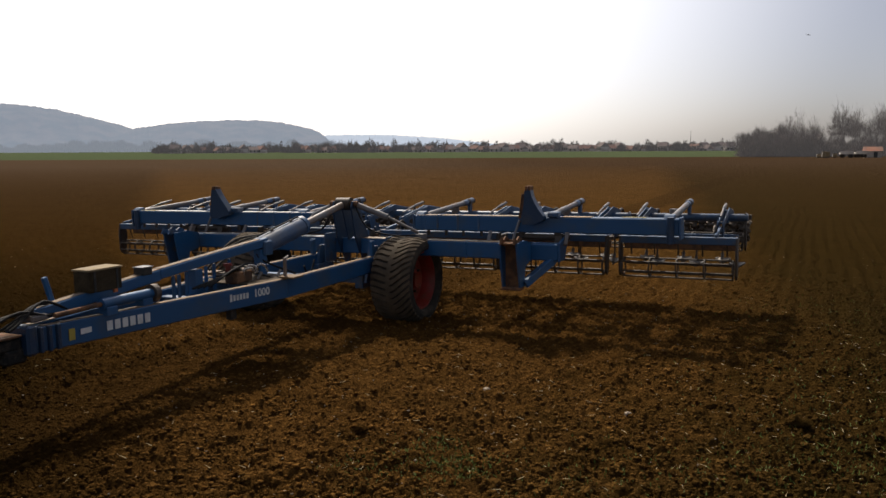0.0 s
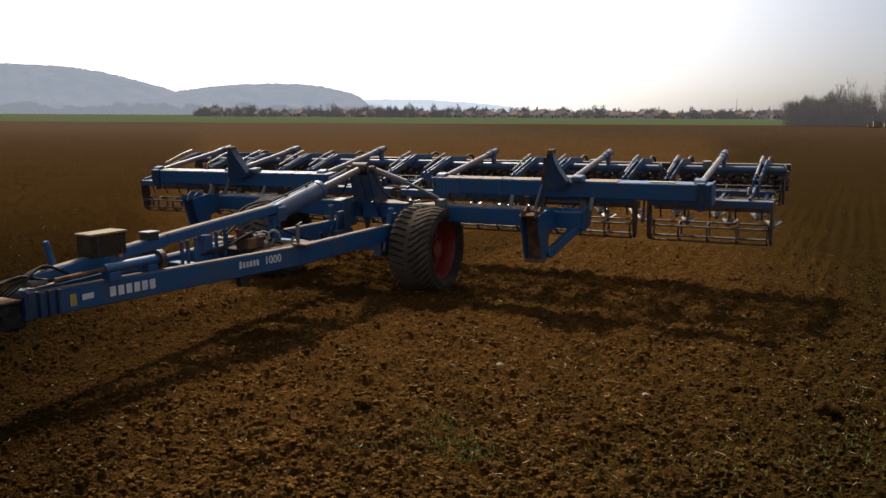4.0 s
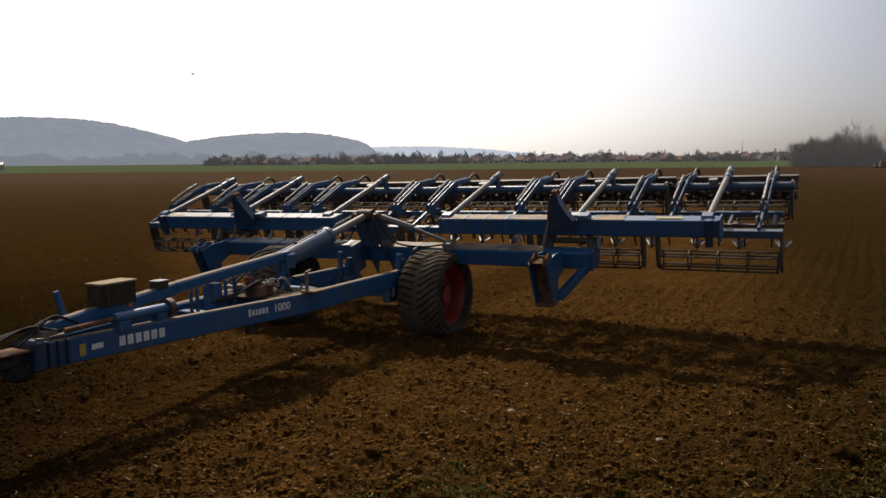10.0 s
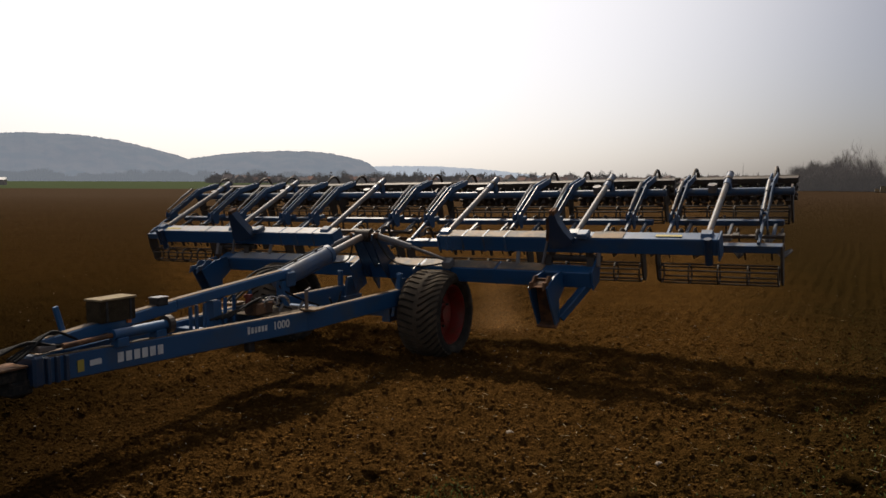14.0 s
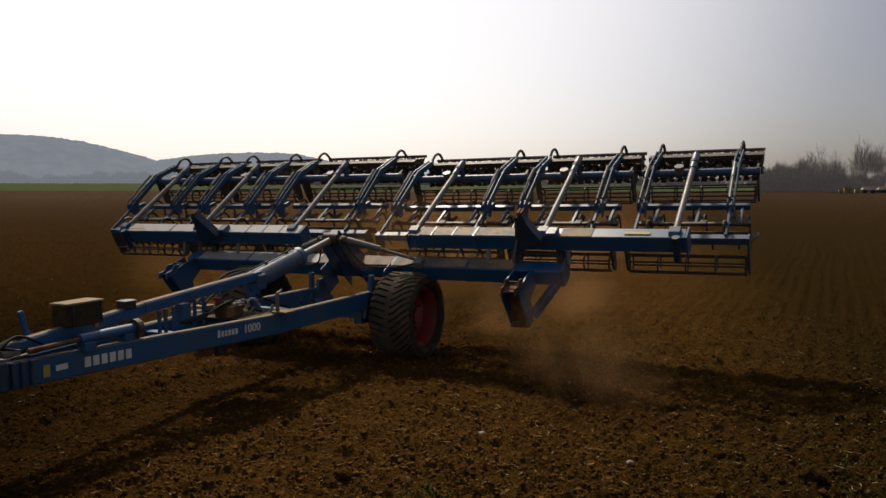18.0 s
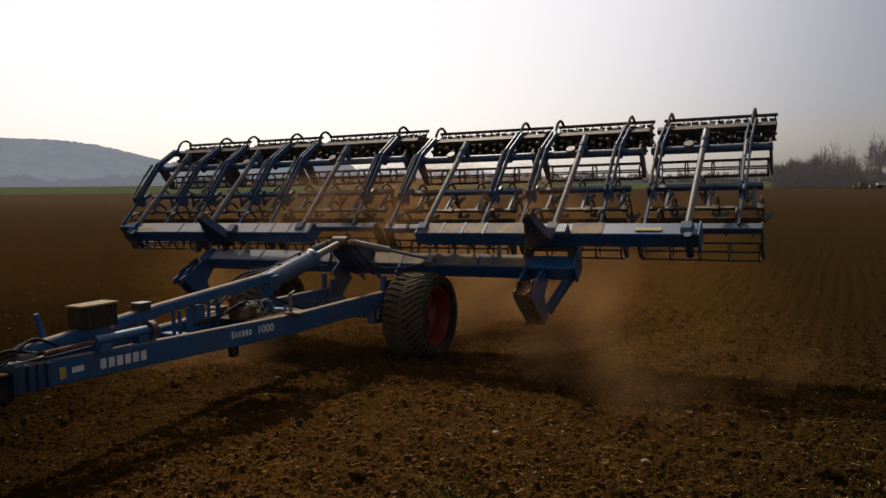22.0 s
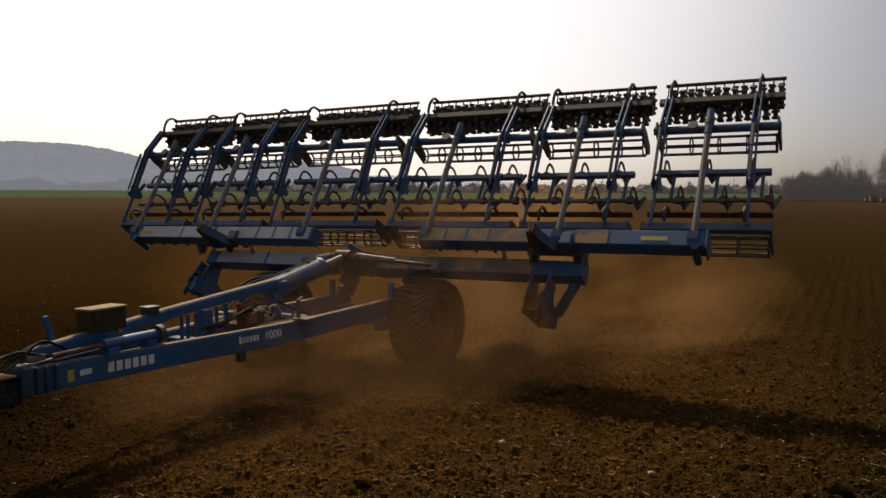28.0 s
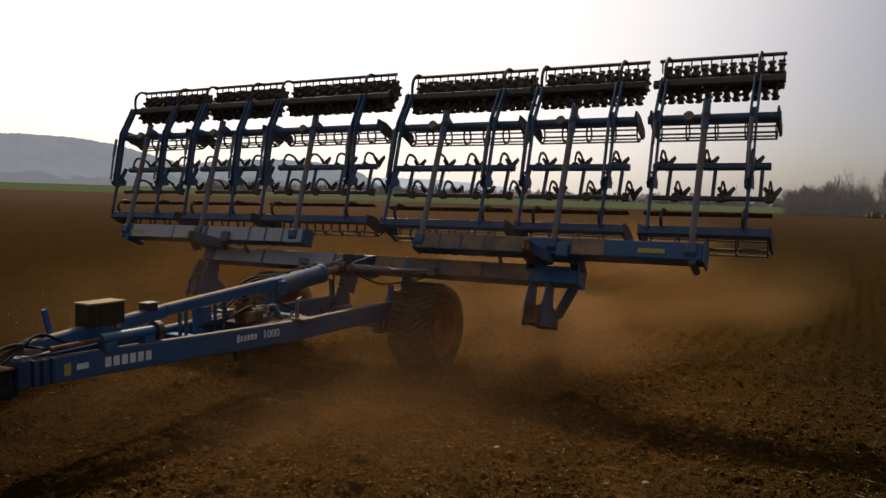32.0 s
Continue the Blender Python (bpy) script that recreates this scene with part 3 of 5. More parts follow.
    for i in range(3):
        pts = [(-0.28 - 0.05 * i, -3.5, 1.0), (-0.30 - 0.04 * i, -3.0, 1.22 + 0.03 * i), (-0.22, -2.6 + 0.06 * i, 1.30), (-0.10, -2.2, 1.25)]
        part("sheathed_hose", Geo().tube(smooth_line(pts, 6), 0.015, 8), M_HOSE, machine, "dark sheathed hydraulic hose", smooth=True)
    v = part("valve_block", Geo().box((0.12, -3.55, 0.96), (0.18, 0.26, 0.12), 0.01), M_RUST, machine, "brown valve block between the drawbar rails")
    part("filler_cap", Geo().tube([(0.07, -3.66, 1.02), (0.07, -3.66, 1.085)], 0.030, 12).tube([(0.07, -3.66, 1.085), (0.07, -3.66, 1.115)], 0.048, 14), M_RED, v, "red filler cap", smooth=True)
    for k, (x, y) in enumerate(((0.20, -3.56), (0.13, -3.42), (0.24, -3.38))):
        part("pipe_elbow", Geo().tube(smooth_line([(x, y, 0.98), (x, y, 1.025 + 0.012 * k), (x + 0.02, y + 0.05, 1.045 + 0.012 * k), (x + 0.03, y + 0.12, 1.03), (x + 0.035, y + 0.15, 0.97)], 6), 0.013, 8), M_CHROME, v, "chromed pipe elbow", smooth=True)
    for i in range(4):
        part("valve_cap", Geo().tube([(0.06 + 0.04 * i, -3.62 + 0.04 * i, 1.01), (0.06 + 0.04 * i, -3.62 + 0.04 * i, 1.07)], 0.018, 8), M_BRIGHT, v)
    for pts in ([(-0.30, -1.45, 0.86), (-0.26, -1.6, 0.70), (-0.20, -1.75, 0.68), (-0.16, -1.9, 0.84)], [(0.20, -2.6, 0.86), (0.12, -2.85, 0.97), (0.02, -3.05, 1.10), (-0.04, -3.0, 1.22)],
                [(0.28, -3.2, 0.91), (0.10, -3.35, 0.98), (-0.12, -3.3, 0.95), (-0.30, -3.45, 0.92)]):
        part("hose", Geo().tube(smooth_line(pts, 6), 0.012, 8), M_HOSE, machine, smooth=True)
    for x, y in ((0.20, -3.32), (0.06, -3.40), (-0.12, -3.28), (0.30, -3.10), (-0.22, -3.42)):
        part("hose_fitting", Geo().tube([(x, y, 0.90), (x + 0.02, y + 0.05, 0.97)], 0.016, 8), M_BRIGHT, machine, "bright hose fitting", smooth=True)
    part("parking_stand", Geo().box((0.33, -3.95, 0.645), (0.07, 0.09, 0.14)), M_BLACK, machine, "dark parking stand")
    # tool chest and small case on the spar
    c = part("tool_chest", Geo().box((0, -5.335, 1.185), (0.20, 0.36, 0.19), 0.006), M_CRATE, machine, "dark wooden tool chest with a tan lid")
    part("chest_lid", Geo().box((0, -5.335, 1.289), (0.215, 0.385, 0.018), 0.004), M_LID, c, "pale tan lid")
    for y in (-5.46, -5.21):
        part("chest_strap", Geo().box((0.102, y, 1.185), (0.006, 0.025, 0.185), 0.001), M_BLACK, c)
    k = part("control_case", Geo().box((0, -4.80, 1.185), (0.12, 0.13, 0.07), 0.008), M_BLACK, machine, "small black case on the spar")
    part("case_lid", Geo().box((0, -4.80, 1.226), (0.13, 0.14, 0.012), 0.004), M_PIPE, k)


def smooth_line(pts, k):
    """Points along a Catmull-Rom curve."""
    P = [Vector(p) for p in pts]
    out = []
    for i in range(len(P) - 1):
        a, b, c, d = P[max(i - 1, 0)], P[i], P[i + 1], P[min(i + 2, len(P) - 1)]
        for j in range(k):
            t = j / k
            out.append(0.5 * ((2 * b) + (c - a) * t + (2 * a - 5 * b + 4 * c - d) * t * t + (3 * b - a - 3 * c + d) * t ** 3))
    return out + [P[-1]]


def build_wheel(x, side, paint):
    """A wide flotation wheel on the axle, about its own centre."""
    R, W = 0.585, 0.60
    hub = part("wheel", Geo().tube([(-0.16, 0, 0), (0.16, 0, 0)], 0.11, 16), paint, machine, "wide flotation wheel with a painted rim", (x, -0.95, R - 0.015))
    h = W / 2
    prof = [(-h * 0.72, 0.385), (-h * 0.98, 0.42), (-h, 0.47), (-h * 0.93, 0.525), (-h * 0.62, 0.548), (0, 0.555), (h * 0.62, 0.548), (h * 0.93, 0.525), (h, 0.47), (h * 0.98, 0.42), (h * 0.72, 0.385), (h * 0.5, 0.37), (-h * 0.5, 0.37)]
    g = Geo().lathe(prof, 56)
    part("tyre", g, M_RUBBER, hub, "dusty black tyre with slanted lugs")
    n = 40
    tread = Geo()
    for k in range(n):      # wavy lugs, both halves staggered
        for s in (-1, 1):
            a0 = 2 * math.pi * (k + (0.5 if s > 0 else 0)) / n
            prev = None
            for j in range(8):
                u = j / 7
                xx = s * (-0.03 + u * (h + 0.015))
                a = a0 + side * (0.016 * math.sin(u * 7.0) - (0.34 if s == side else 0.06) * u * u)
                rr = R - 0.006 - 0.05 * max(u - 0.70, 0) / 0.30
                wa = 0.054 - 0.012 * u
                q = []
                for da, r2 in ((-wa - 0.008, rr - 0.055), (-wa, rr), (wa + 0.008, rr - 0.055), (wa, rr)):
                    q.append((xx, r2 * math.cos(a + da), r2 * math.sin(a + da)))
                if prev:
                    tread.add(prev + q, [(1, 3, 7, 5), (0, 1, 5, 4), (2, 6, 7, 3)] + ([(4, 5, 7, 6)] if j == 7 else []) + ([(0, 2, 3, 1)] if j == 1 else []))
                prev = q
    part("tread", tread, M_TREAD, hub, "dusty grey wavy tread lugs")
    rim = [(-h * 0.76, 0.405), (-h * 0.76, 0.37), (-h * 0.45, 0.335), (h * 0.45, 0.335), (h * 0.76, 0.37), (h * 0.76, 0.405), (h * 0.68, 0.405), (h * 0.5, 0.372), (-h * 0.5, 0.372), (-h * 0.68, 0.405)]
    part("rim", Geo().lathe(rim, 40), paint, hub, "dull painted rim", smooth=True)
    part("wheel_disc", Geo().lathe([(side * 0.02, 0.0), (side * 0.02, 0.34), (side * 0.05, 0.34), (side * 0.09, 0.2), (side * 0.09, 0.0)], 32), paint, hub, smooth=True)
    for k in range(8):
        a = 2 * math.pi * k / 8
        part("wheel_nut", Geo().tube([(side * 0.085, 0.16 * math.cos(a), 0.16 * math.sin(a)), (side * 0.125, 0.16 * math.cos(a), 0.16 * math.sin(a))], 0.016, 6), M_STEEL, hub)


def build_carrier():
    """The cross beam that tips about the axle line, with its legs and tower; origin on the axle line."""
    g = Geo().box((0.0, 0.35, -0.025), (5.9, 0.22, 0.21), 0.012)
    for x in (-1.8, -0.55, 0.6, 1.7):
        g.box((x, 0.35, -0.025), (0.02, 0.232, 0.222), 0.003)
    beam = part("cross_beam", g, M_BLUE, machine, "blue cross beam, raised by the main cylinder", PIVOT)
    for x0 in (2.36, 2.58):
        part("leg_plate", Geo().prism([(-0.30, 0.13), (-0.02, 0.15), (0.235, 0.10), (0.235, -0.13), (0.02, -0.18), (-0.06, -0.44), (-0.18, -0.44), (-0.27, -0.05)], 0, x0, x0 + 0.022), M_BLUE, beam, "blue leg plate")
    part("leg_back", Geo().box((2.48, -0.10, -0.13), (0.2, 0.02, 0.58)), M_RUST, beam, "rusty brown leg channel")
    part("leg_shoe", Geo().box((2.48, -0.12, -0.44), (0.25, 0.17, 0.04), 0.01), M_RUST, beam)
    for x0 in (2.385, 2.555):
        part("leg_hook", Geo().prism([(-0.34, 0.12), (-0.30, 0.20), (-0.22, 0.17), (-0.14, 0.21), (-0.05, 0.17), (-0.05, 0.12)], 0, x0, x0 + 0.02), M_RUST, beam, "rusty locking hook")
    part("hook_pin", Geo().tube([(2.37, -0.22, 0.12), (2.59, -0.22, 0.12)], 0.025, 8), M_RUST, beam)
    part("leg_cap", Geo().box((2.48, -0.17, 0.125), (0.19, 0.22, 0.02)), M_RUST, beam)
    part("leg_brace", Geo().beam((2.88, 0.32, -0.11), (2.60, -0.04, -0.40), 0.10, 0.09), M_BLUE, beam)
    part("end_plate", Geo().prism([(0.23, -0.14), (0.47, -0.14), (0.56, 0.06), (0.50, 0.16), (0.24, 0.09)], 0, 2.951, 2.975), M_BLUE, beam)
    for x0, x1 in ((2.26, 3.02), (-3.18, -2.42)):
        part("hinge_tube", Geo().tube([(x0, 0.52, 0.14), (x1, 0.52, 0.14)], 0.038, 12), M_STEEL, beam, "dark hinge tube", smooth=True)
        for x in (x0 + 0.05, x1 - 0.17):
            part("hinge_lug", Geo().prism([(0.40, 0.06), (0.46, 0.075), (0.57, 0.12), (0.58, 0.17), (0.52, 0.19), (0.46, 0.17)], 0, x, x + 0.09), M_STEEL, beam)
    for x0 in (-2.80, -3.0):
        part("leg_plate", Geo().prism([(-0.30, 0.13), (-0.02, 0.15), (0.235, 0.10), (0.235, -0.13), (0.02, -0.18), (-0.06, -0.44), (-0.18, -0.44), (-0.27, -0.05)], 0, x0, x0 + 0.022), M_BLUE if x0 == -2.80 else M_DBLUE, beam)
    part("leg_back", Geo().box((-2.9, 0.0, -0.13), (0.18, 0.02, 0.58)), M_RUST, beam)
    part("leg_shoe", Geo().box((-2.9, -0.12, -0.44), (0.23, 0.17, 0.04), 0.01), M_RUST, beam)
    for x0 in (-2.97, -2.83):
        part("leg_hook", Geo().prism([(-0.38, 0.12), (-0.33, 0.20), (-0.22, 0.17), (-0.14, 0.21), (-0.05, 0.17), (-0.05, 0.12)], 0, x0, x0 + 0.02), M_DBLUE, beam)
    part("leg_cap", Geo().box((-2.89, -0.17, 0.125), (0.16, 0.22, 0.02)), M_DBLUE, beam)
    # first two carry painted sky glare; last two cover paint that would glint
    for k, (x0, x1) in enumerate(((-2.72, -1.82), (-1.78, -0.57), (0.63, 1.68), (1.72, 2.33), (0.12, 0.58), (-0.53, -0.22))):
        part("soil_glare_patch", top_patch(x0, x1, 0.245, 0.455, 0.08, 70 + k), M_TOP if k < 2 else M_CRUST, beam, "beam top with sky glare painted in, and dried splashes" if k < 2 else "tan dried soil on the beam")
    # tower
    tw = [(0.01, 0.54), (0.05, 0.605), (0.14, 0.61), (0.22, 0.50), (0.36, 0.27), (0.46, 0.081), (0.42, -0.10), (0.22, -0.12), (0.10, 0.12)]
    for x0 in (-0.21, 0.085):
        part("tower_plate", Geo().prism(tw, 0, x0, x0 + 0.025), M_EAR, beam, "dark blue tower plate")
        part("hanging_fin", Geo().prism([(0.24, -0.10), (0.46, -0.10), (0.40, -0.24), (0.35, -0.36), (0.30, -0.24)], 0, x0, x0 + 0.025), M_DBLUE, beam)
    part("tower_back", Geo().beam((-0.05, 0.15, 0.56), (-0.05, 0.30, 0.10), 0.28, 0.02, up=(1, 0, 0)), M_EAR, beam)
    part("tower_pin", Geo().tube([(-0.27, 0.10, 0.57), (0.16, 0.10, 0.57)], 0.042, 14), M_RUST, beam, "rusty tower pin", smooth=True)
    for s in (-1, 1):        # wing cylinders from the tower to the beam
        a, b, c = Vector((s * 0.17 - 0.05, 0.12, 0.56)), Vector((s * 0.60 - 0.02, 0.17, 0.39)), Vector((s * 1.0, 0.26, 0.18))
        part("fold_cylinder", Geo().tube([a, b], 0.042, 12), M_PIPE, beam, "grey hydraulic cylinder", smooth=True)
        part("fold_rod", Geo().tube([b, c], 0.022, 10), M_BRIGHT, beam, "bright piston rod", smooth=True)
        part("rod_lug", Geo().box((s * 1.03, 0.27, 0.12), (0.12, 0.14, 0.09)), M_PIPE, beam)
        part("hose", Geo().tube(smooth_line([a + Vector((0, -0.04, 0)), (s * 0.35, 0.02, 0.25), (s * 0.7, 0.1, 0.15), (s * 1.0, 0.18, 0.16)], 6), 0.012, 8), M_HOSE, beam, smooth=True)
    part("guard_plate", Geo().box((-0.32, 0.12, -0.04), (0.02, 0.28, 0.40)), M_DBLUE, beam)
    part("guard_plate", Geo().box((0.62, 0.14, -0.02), (0.02, 0.2, 0.30)), M_DBLUE, beam)
    return beam


def build_ram():
    """The main cylinder between spar and tower."""
    body = part("main_cylinder", Geo().tube([(0, -0.06, 0), (0, 0.9, 0)], 0.114, 28), M_RAM, machine, "large blue main hydraulic cylinder", (-0.06, -2.95, 1.20), smooth=True)
    part("cylinder_head", Geo().tube([(0, 0.86, 0), (0, 0.93, 0)], 0.122, 28), M_DBLUE, body)
    part("cylinder_pipe", Geo().tube([(0.0, 0.02, 0.135), (0.0, 0.85, 0.135)], 0.012, 8), M_HOSE, body)
    for y in (0.3, 0.7):
        part("pipe_clip", Geo().box((0, y, 0.127), (0.03, 0.04, 0.035)), M_STEEL, body)
    rod = part("main_piston_rod", Geo().tube([(0, 0, 0), (0, -1.18, 0)], 0.045, 18), M_PIPE, machine, "bright grey piston rod", PIVOT + Vector((-0.06, 0.10, 0.57)), smooth=True)
    part("rod_eye", Geo().tube([(-0.11, 0, 0), (0.11, 0, 0)], 0.085, 16), M_STEEL, rod, smooth=True)
    return body, rod


# ---- the wings and their tools ----
SHARED = {}


def shared(key, make, mat, smooth=False):
    if key not in SHARED:
        SHARED[key] = make().mesh(key, mat, smooth)
    return SHARED[key]


def star_disc():
    """A notched packer disc with eight lobes, about x."""
    out = []
    for k in range(16):
        a = 2 * math.pi * k / 16
        for da, r in ((-0.11, 0.158 if k % 2 == 0 else 0.116), (0.11, 0.158 if k % 2 == 0 else 0.116)):
            out.append((r * math.cos(a + da), r * math.sin(a + da)))
    g = Geo().prism(out, 0, -0.022, 0.022)
    for k in range(8):
        a = 2 * math.pi * k / 8
        g.box((0, 0.140 * math.cos(a), 0.140 * math.sin(a)), (0.078, 0.03, 0.03), 0.004)
    return g


def tine():
    """A curved spring shank with a winged share, from its clamp at the origin."""
    line = smooth_line([(0, 0.0, 0.0), (0, 0.10, 0.03), (0, 0.21, -0.01), (0, 0.25, -0.15), (0, 0.20, -0.30)], 4)
    g = Geo()
    for a, b in zip(line[:-1], line[1:]):
        g.beam(a, b + (b - a) * 0.08, 0.034, 0.018, 0.003, up=(1, 0, 0))
    g.box((0, 0.0, 0.0), (0.08, 0.10, 0.05), 0.005)
    return g


def share():
    tip, z = 0.12, -0.36
    g = Geo()
    for s in (-1, 1):
        g.add([(0, tip, z), (s * 0.105, tip + 0.16, z + 0.05), (s * 0.085, tip + 0.19, z + 0.06), (0, tip + 0.10, z + 0.06),
               (0, tip, z - 0.015), (s * 0.105, tip + 0.16, z + 0.035), (s * 0.085, tip + 0.19, z + 0.045), (0, tip + 0.10, z + 0.04)],
              [(0, 1, 2, 3), (4, 7, 6, 5), (0, 4, 5, 1), (1, 5, 6, 2), (2, 6, 7, 3), (3, 7, 4, 0)])
    g.beam((0, tip + 0.02, z + 0.01), (0, tip + 0.12, z + 0.12), 0.04, 0.018)
    return g


def arm(kind):
    """The lengthwise arm of a section, from the front tube to the packer beam."""
    g = Geo()
    if kind == "front":
        g.beam((0, 0.95, 0.15), (0, 1.45, 0.21), 0.035, 0.045)
        g.beam((0, 1.42, 0.21), (0, 1.80, 0.13), 0.045, 0.06)
    elif kind == "plate":
        for s in (-0.04, 0.03):
            g.prism([(1.43, 0.26), (1.48, 0.33), (1.55, 0.22), (1.61, 0.33), (1.66, 0.27), (1.58, 0.08), (1.50, 0.08)], 0, s, s + 0.01)
    elif kind == "upper":
        for s in (-0.034, 0.034):
            g.beam((s, 1.50, 0.25), (s, 2.34, 0.39), 0.020, 0.075)
            g.beam((s, 2.31, 0.39), (s, 2.86, 0.31), 0.020, 0.08)
        for y, z in ((1.62, 0.27), (2.26, 0.38), (2.56, 0.355)):
            g.box((0, y, z), (0.07, 0.03, 0.03))
    elif kind == "link":
        g.tube([(0, 1.50, 0.36), (0, 1.95, 0.45)], 0.015, 8)
        g.tube([(0, 1.90, 0.44), (0, 2.20, 0.48)], 0.022, 8)
    elif kind == "hanger":
        g.prism([(2.25, 0.38), (2.40, 0.38), (2.38, 0.22), (2.28, 0.22)], 0, -0.03, 0.03)
    elif kind == "hoop":
        g.tube(smooth_line([(0, 2.85, 0.27), (0, 2.95, 0.325), (0, 3.08, 0.345), (0, 3.20, 0.29), (0, 3.26, 0.16)], 4), 0.021, 8)
    return g


def cage(wing, tag, x, y, z, w, r):
    """The bars of a cage roller, one by one."""
    for k in range(6):
        a = 2 * math.pi * (k + 0.3) / 6
        part("roller_bar", shared("roller_bar" + tag, lambda: Geo().tube([(0, 0, 0), (w, 0, 0)], 0.012, 6), M_STEEL), None, wing, "", (x, y + r * math.cos(a), z + r * math.sin(a)))


def section(wing, xl, w, arms, tines_a, tines_b):
    """One tool section of the wing: xl its edge, w its width."""
    tag = "%.2f" % w
    part("front_tube", shared("front_tube" + tag, lambda: Geo().box((w / 2, 0.95, 0.10), (w - 0.04, 0.10, 0.09)), M_DBLUE), None, wing, "blue front tool tube", (xl, 0, 0))
    # front crumbler roller
    cage(wing, tag, xl + 0.06, 0.96, -0.26, w - 0.12, 0.118)
    n = max(4, round(w / 0.27))
    for k in range(n):
        part("roller_ring", shared("roller_ring", lambda: Geo().ring((0, 0, 0), 0, 0.124, 0.014, 0.03), M_STEEL), None, wing, "", (xl + 0.07 + (w - 0.14) * k / (n - 1), 0.96, -0.26))
    for x in (xl + 0.03, xl + w - 0.03):
        part("roller_bracket", shared("roller_bracket", lambda: Geo().prism([(-0.06, 0.40), (0.06, 0.40), (0.10, 0.2), (0.07, -0.06), (0, -0.12), (-0.07, -0.06), (-0.09, 0.2)], 0, -0.012, 0.012), M_STEEL), None, wing, "", (x, 0.96, -0.26))
    k = max(4, round(w / 0.3))
    for i in range(k):
        part("crumbler_prong", shared("crumbler_prong", lambda: Geo().beam((0, 0, 0), (0, 0.08, -0.24), 0.02, 0.012), M_STEEL), None, wing, "", (xl + 0.15 + (w - 0.3) * i / (k - 1), 0.99, 0.13))
    # levelling bar
    part("level_bar", shared("level_bar" + tag, lambda: Geo().box((w / 2, 1.22, 0.0), (w - 0.06, 0.02, 0.10)), M_RUST), None, wing, "soil-stained levelling bar", (xl, 0, 0))
    for x in (xl + 0.3, xl + w - 0.3):
        part("level_arm", shared("level_arm", lambda: Geo().tube(smooth_line([(0, 0.97, 0.2), (0, 1.06, 0.27), (0, 1.18, 0.2), (0, 1.22, 0.02)], 4), 0.02, 6), M_STEEL), None, wing, "", (x, 0, 0))
    # tine tubes
    part("tine_tube", shared("tine_tube" + tag, lambda: Geo().box((w / 2, 1.80, 0.07), (w - 0.16, 0.07, 0.07)), M_DBLUE), None, wing, "blue tine tube", (xl, 0, 0))
    part("tine_bar", shared("tine_bar" + tag, lambda: Geo().box((w / 2, 1.40, 0.05), (w - 0.16, 0.05, 0.04)), M_STEEL), None, wing, "", (xl, 0, 0))
    for i in range(tines_a):
        x = xl + 0.16 + (w - 0.46) * i / (tines_a - 1)
        t = part("tine", shared("tine", tine, M_STEEL), None, wing, "curved spring tine with a winged share", (x, 1.82, 0.06))
        part("share", shared("share", share, M_SHARE), None, t)
        part("tube_link", shared("tube_link", lambda: Geo().beam((0, 1.40, 0.05), (0, 1.80, 0.06), 0.04, 0.04), M_DBLUE), None, wing, "", (x + 0.13, 0, 0))
    for i in range(tines_b):
        x = xl + 0.38 + (w - 0.46) * i / (tines_b - 1)
        t = part("tine", shared("tine", tine, M_STEEL), None, wing, "", (x, 1.40, 0.06))
        part("share", shared("share", share, M_SHARE), None, t)
    # rear tube with its cage roller
    part("rear_tube", shared("rear_tube" + tag, lambda: Geo().tube([(0.0, 2.32, 0.29), (w, 2.32, 0.29)], 0.052, 14), M_DBLUE, True), None, wing, "blue round rear tube", (xl, 0, 0))
    cage(wing, tag, xl + 0.06, 2.36, -0.05, w - 0.12, 0.118)
    for k in range(n):
        part("roller_ring", shared("roller_ring", None, None), None, wing, "", (xl + 0.07 + (w - 0.14) * k / (n - 1), 2.36, -0.05))
    for x in (xl + 0.03, xl + w - 0.03):
        part("roller_bracket", shared("roller_bracket", None, None), None, wing, "", (x, 2.36, -0.05))
    part("tube_cap", shared("tube_cap", lambda: Geo().tube([(0, 2.30, 0.30), (0, 2.30, 0.385), (0, 2.30, 0.405)], 0.06, 18), M_PIPE, True), None, wing, "grey cylindrical cap", (xl + w * 0.33, 0, 0))
    # star packer and its comb
    part("packer_beam", shared("packer_beam" + tag, lambda: Geo().box((w / 2, 2.84, 0.26), (w + 0.02, 0.09, 0.07)), M_STEEL), None, wing, "soil-caked packer beam", (xl, 0, 0))
    nd = round(w / 0.118)
    for row, y in ((0, 2.87), (1, 3.06)):
        part("packer_shaft", shared("packer_shaft" + tag, lambda: Geo().tube([(0.02, 0, 0), (w - 0.02, 0, 0)], 0.03, 8), M_STEEL), None, wing, "", (xl, y, 0.05))
        for k in range(nd):
            x = xl + 0.06 + (w - 0.12) * (k + 0.5 * row) / (nd - 0.5)
            part("star_disc", shared("star_disc", star_disc, M_STEEL), None, wing, "", Matrix.Translation((x, y, 0.05)) @ pose(0, 0, 0, (k * 17 + row * 9) % 45))
    part("comb_bar", shared("comb_bar" + tag, lambda: Geo().tube([(0.0, 3.26, 0.15), (w - 0.01, 3.26, 0.15)], 0.024, 8), M_STEEL), None, wing, "scraper comb bar", (xl, 0, 0))
    for k in range(nd):
        x = xl + 0.03 + (w - 0.07) * k / (nd - 1)
        part("comb_tooth", shared("comb_tooth", lambda: Geo().beam((0, 3.26, 0.14), (0, 3.12, 0.09), 0.016, 0.016, 0.002), M_STEEL), None, wing, "", (x, 0, 0))
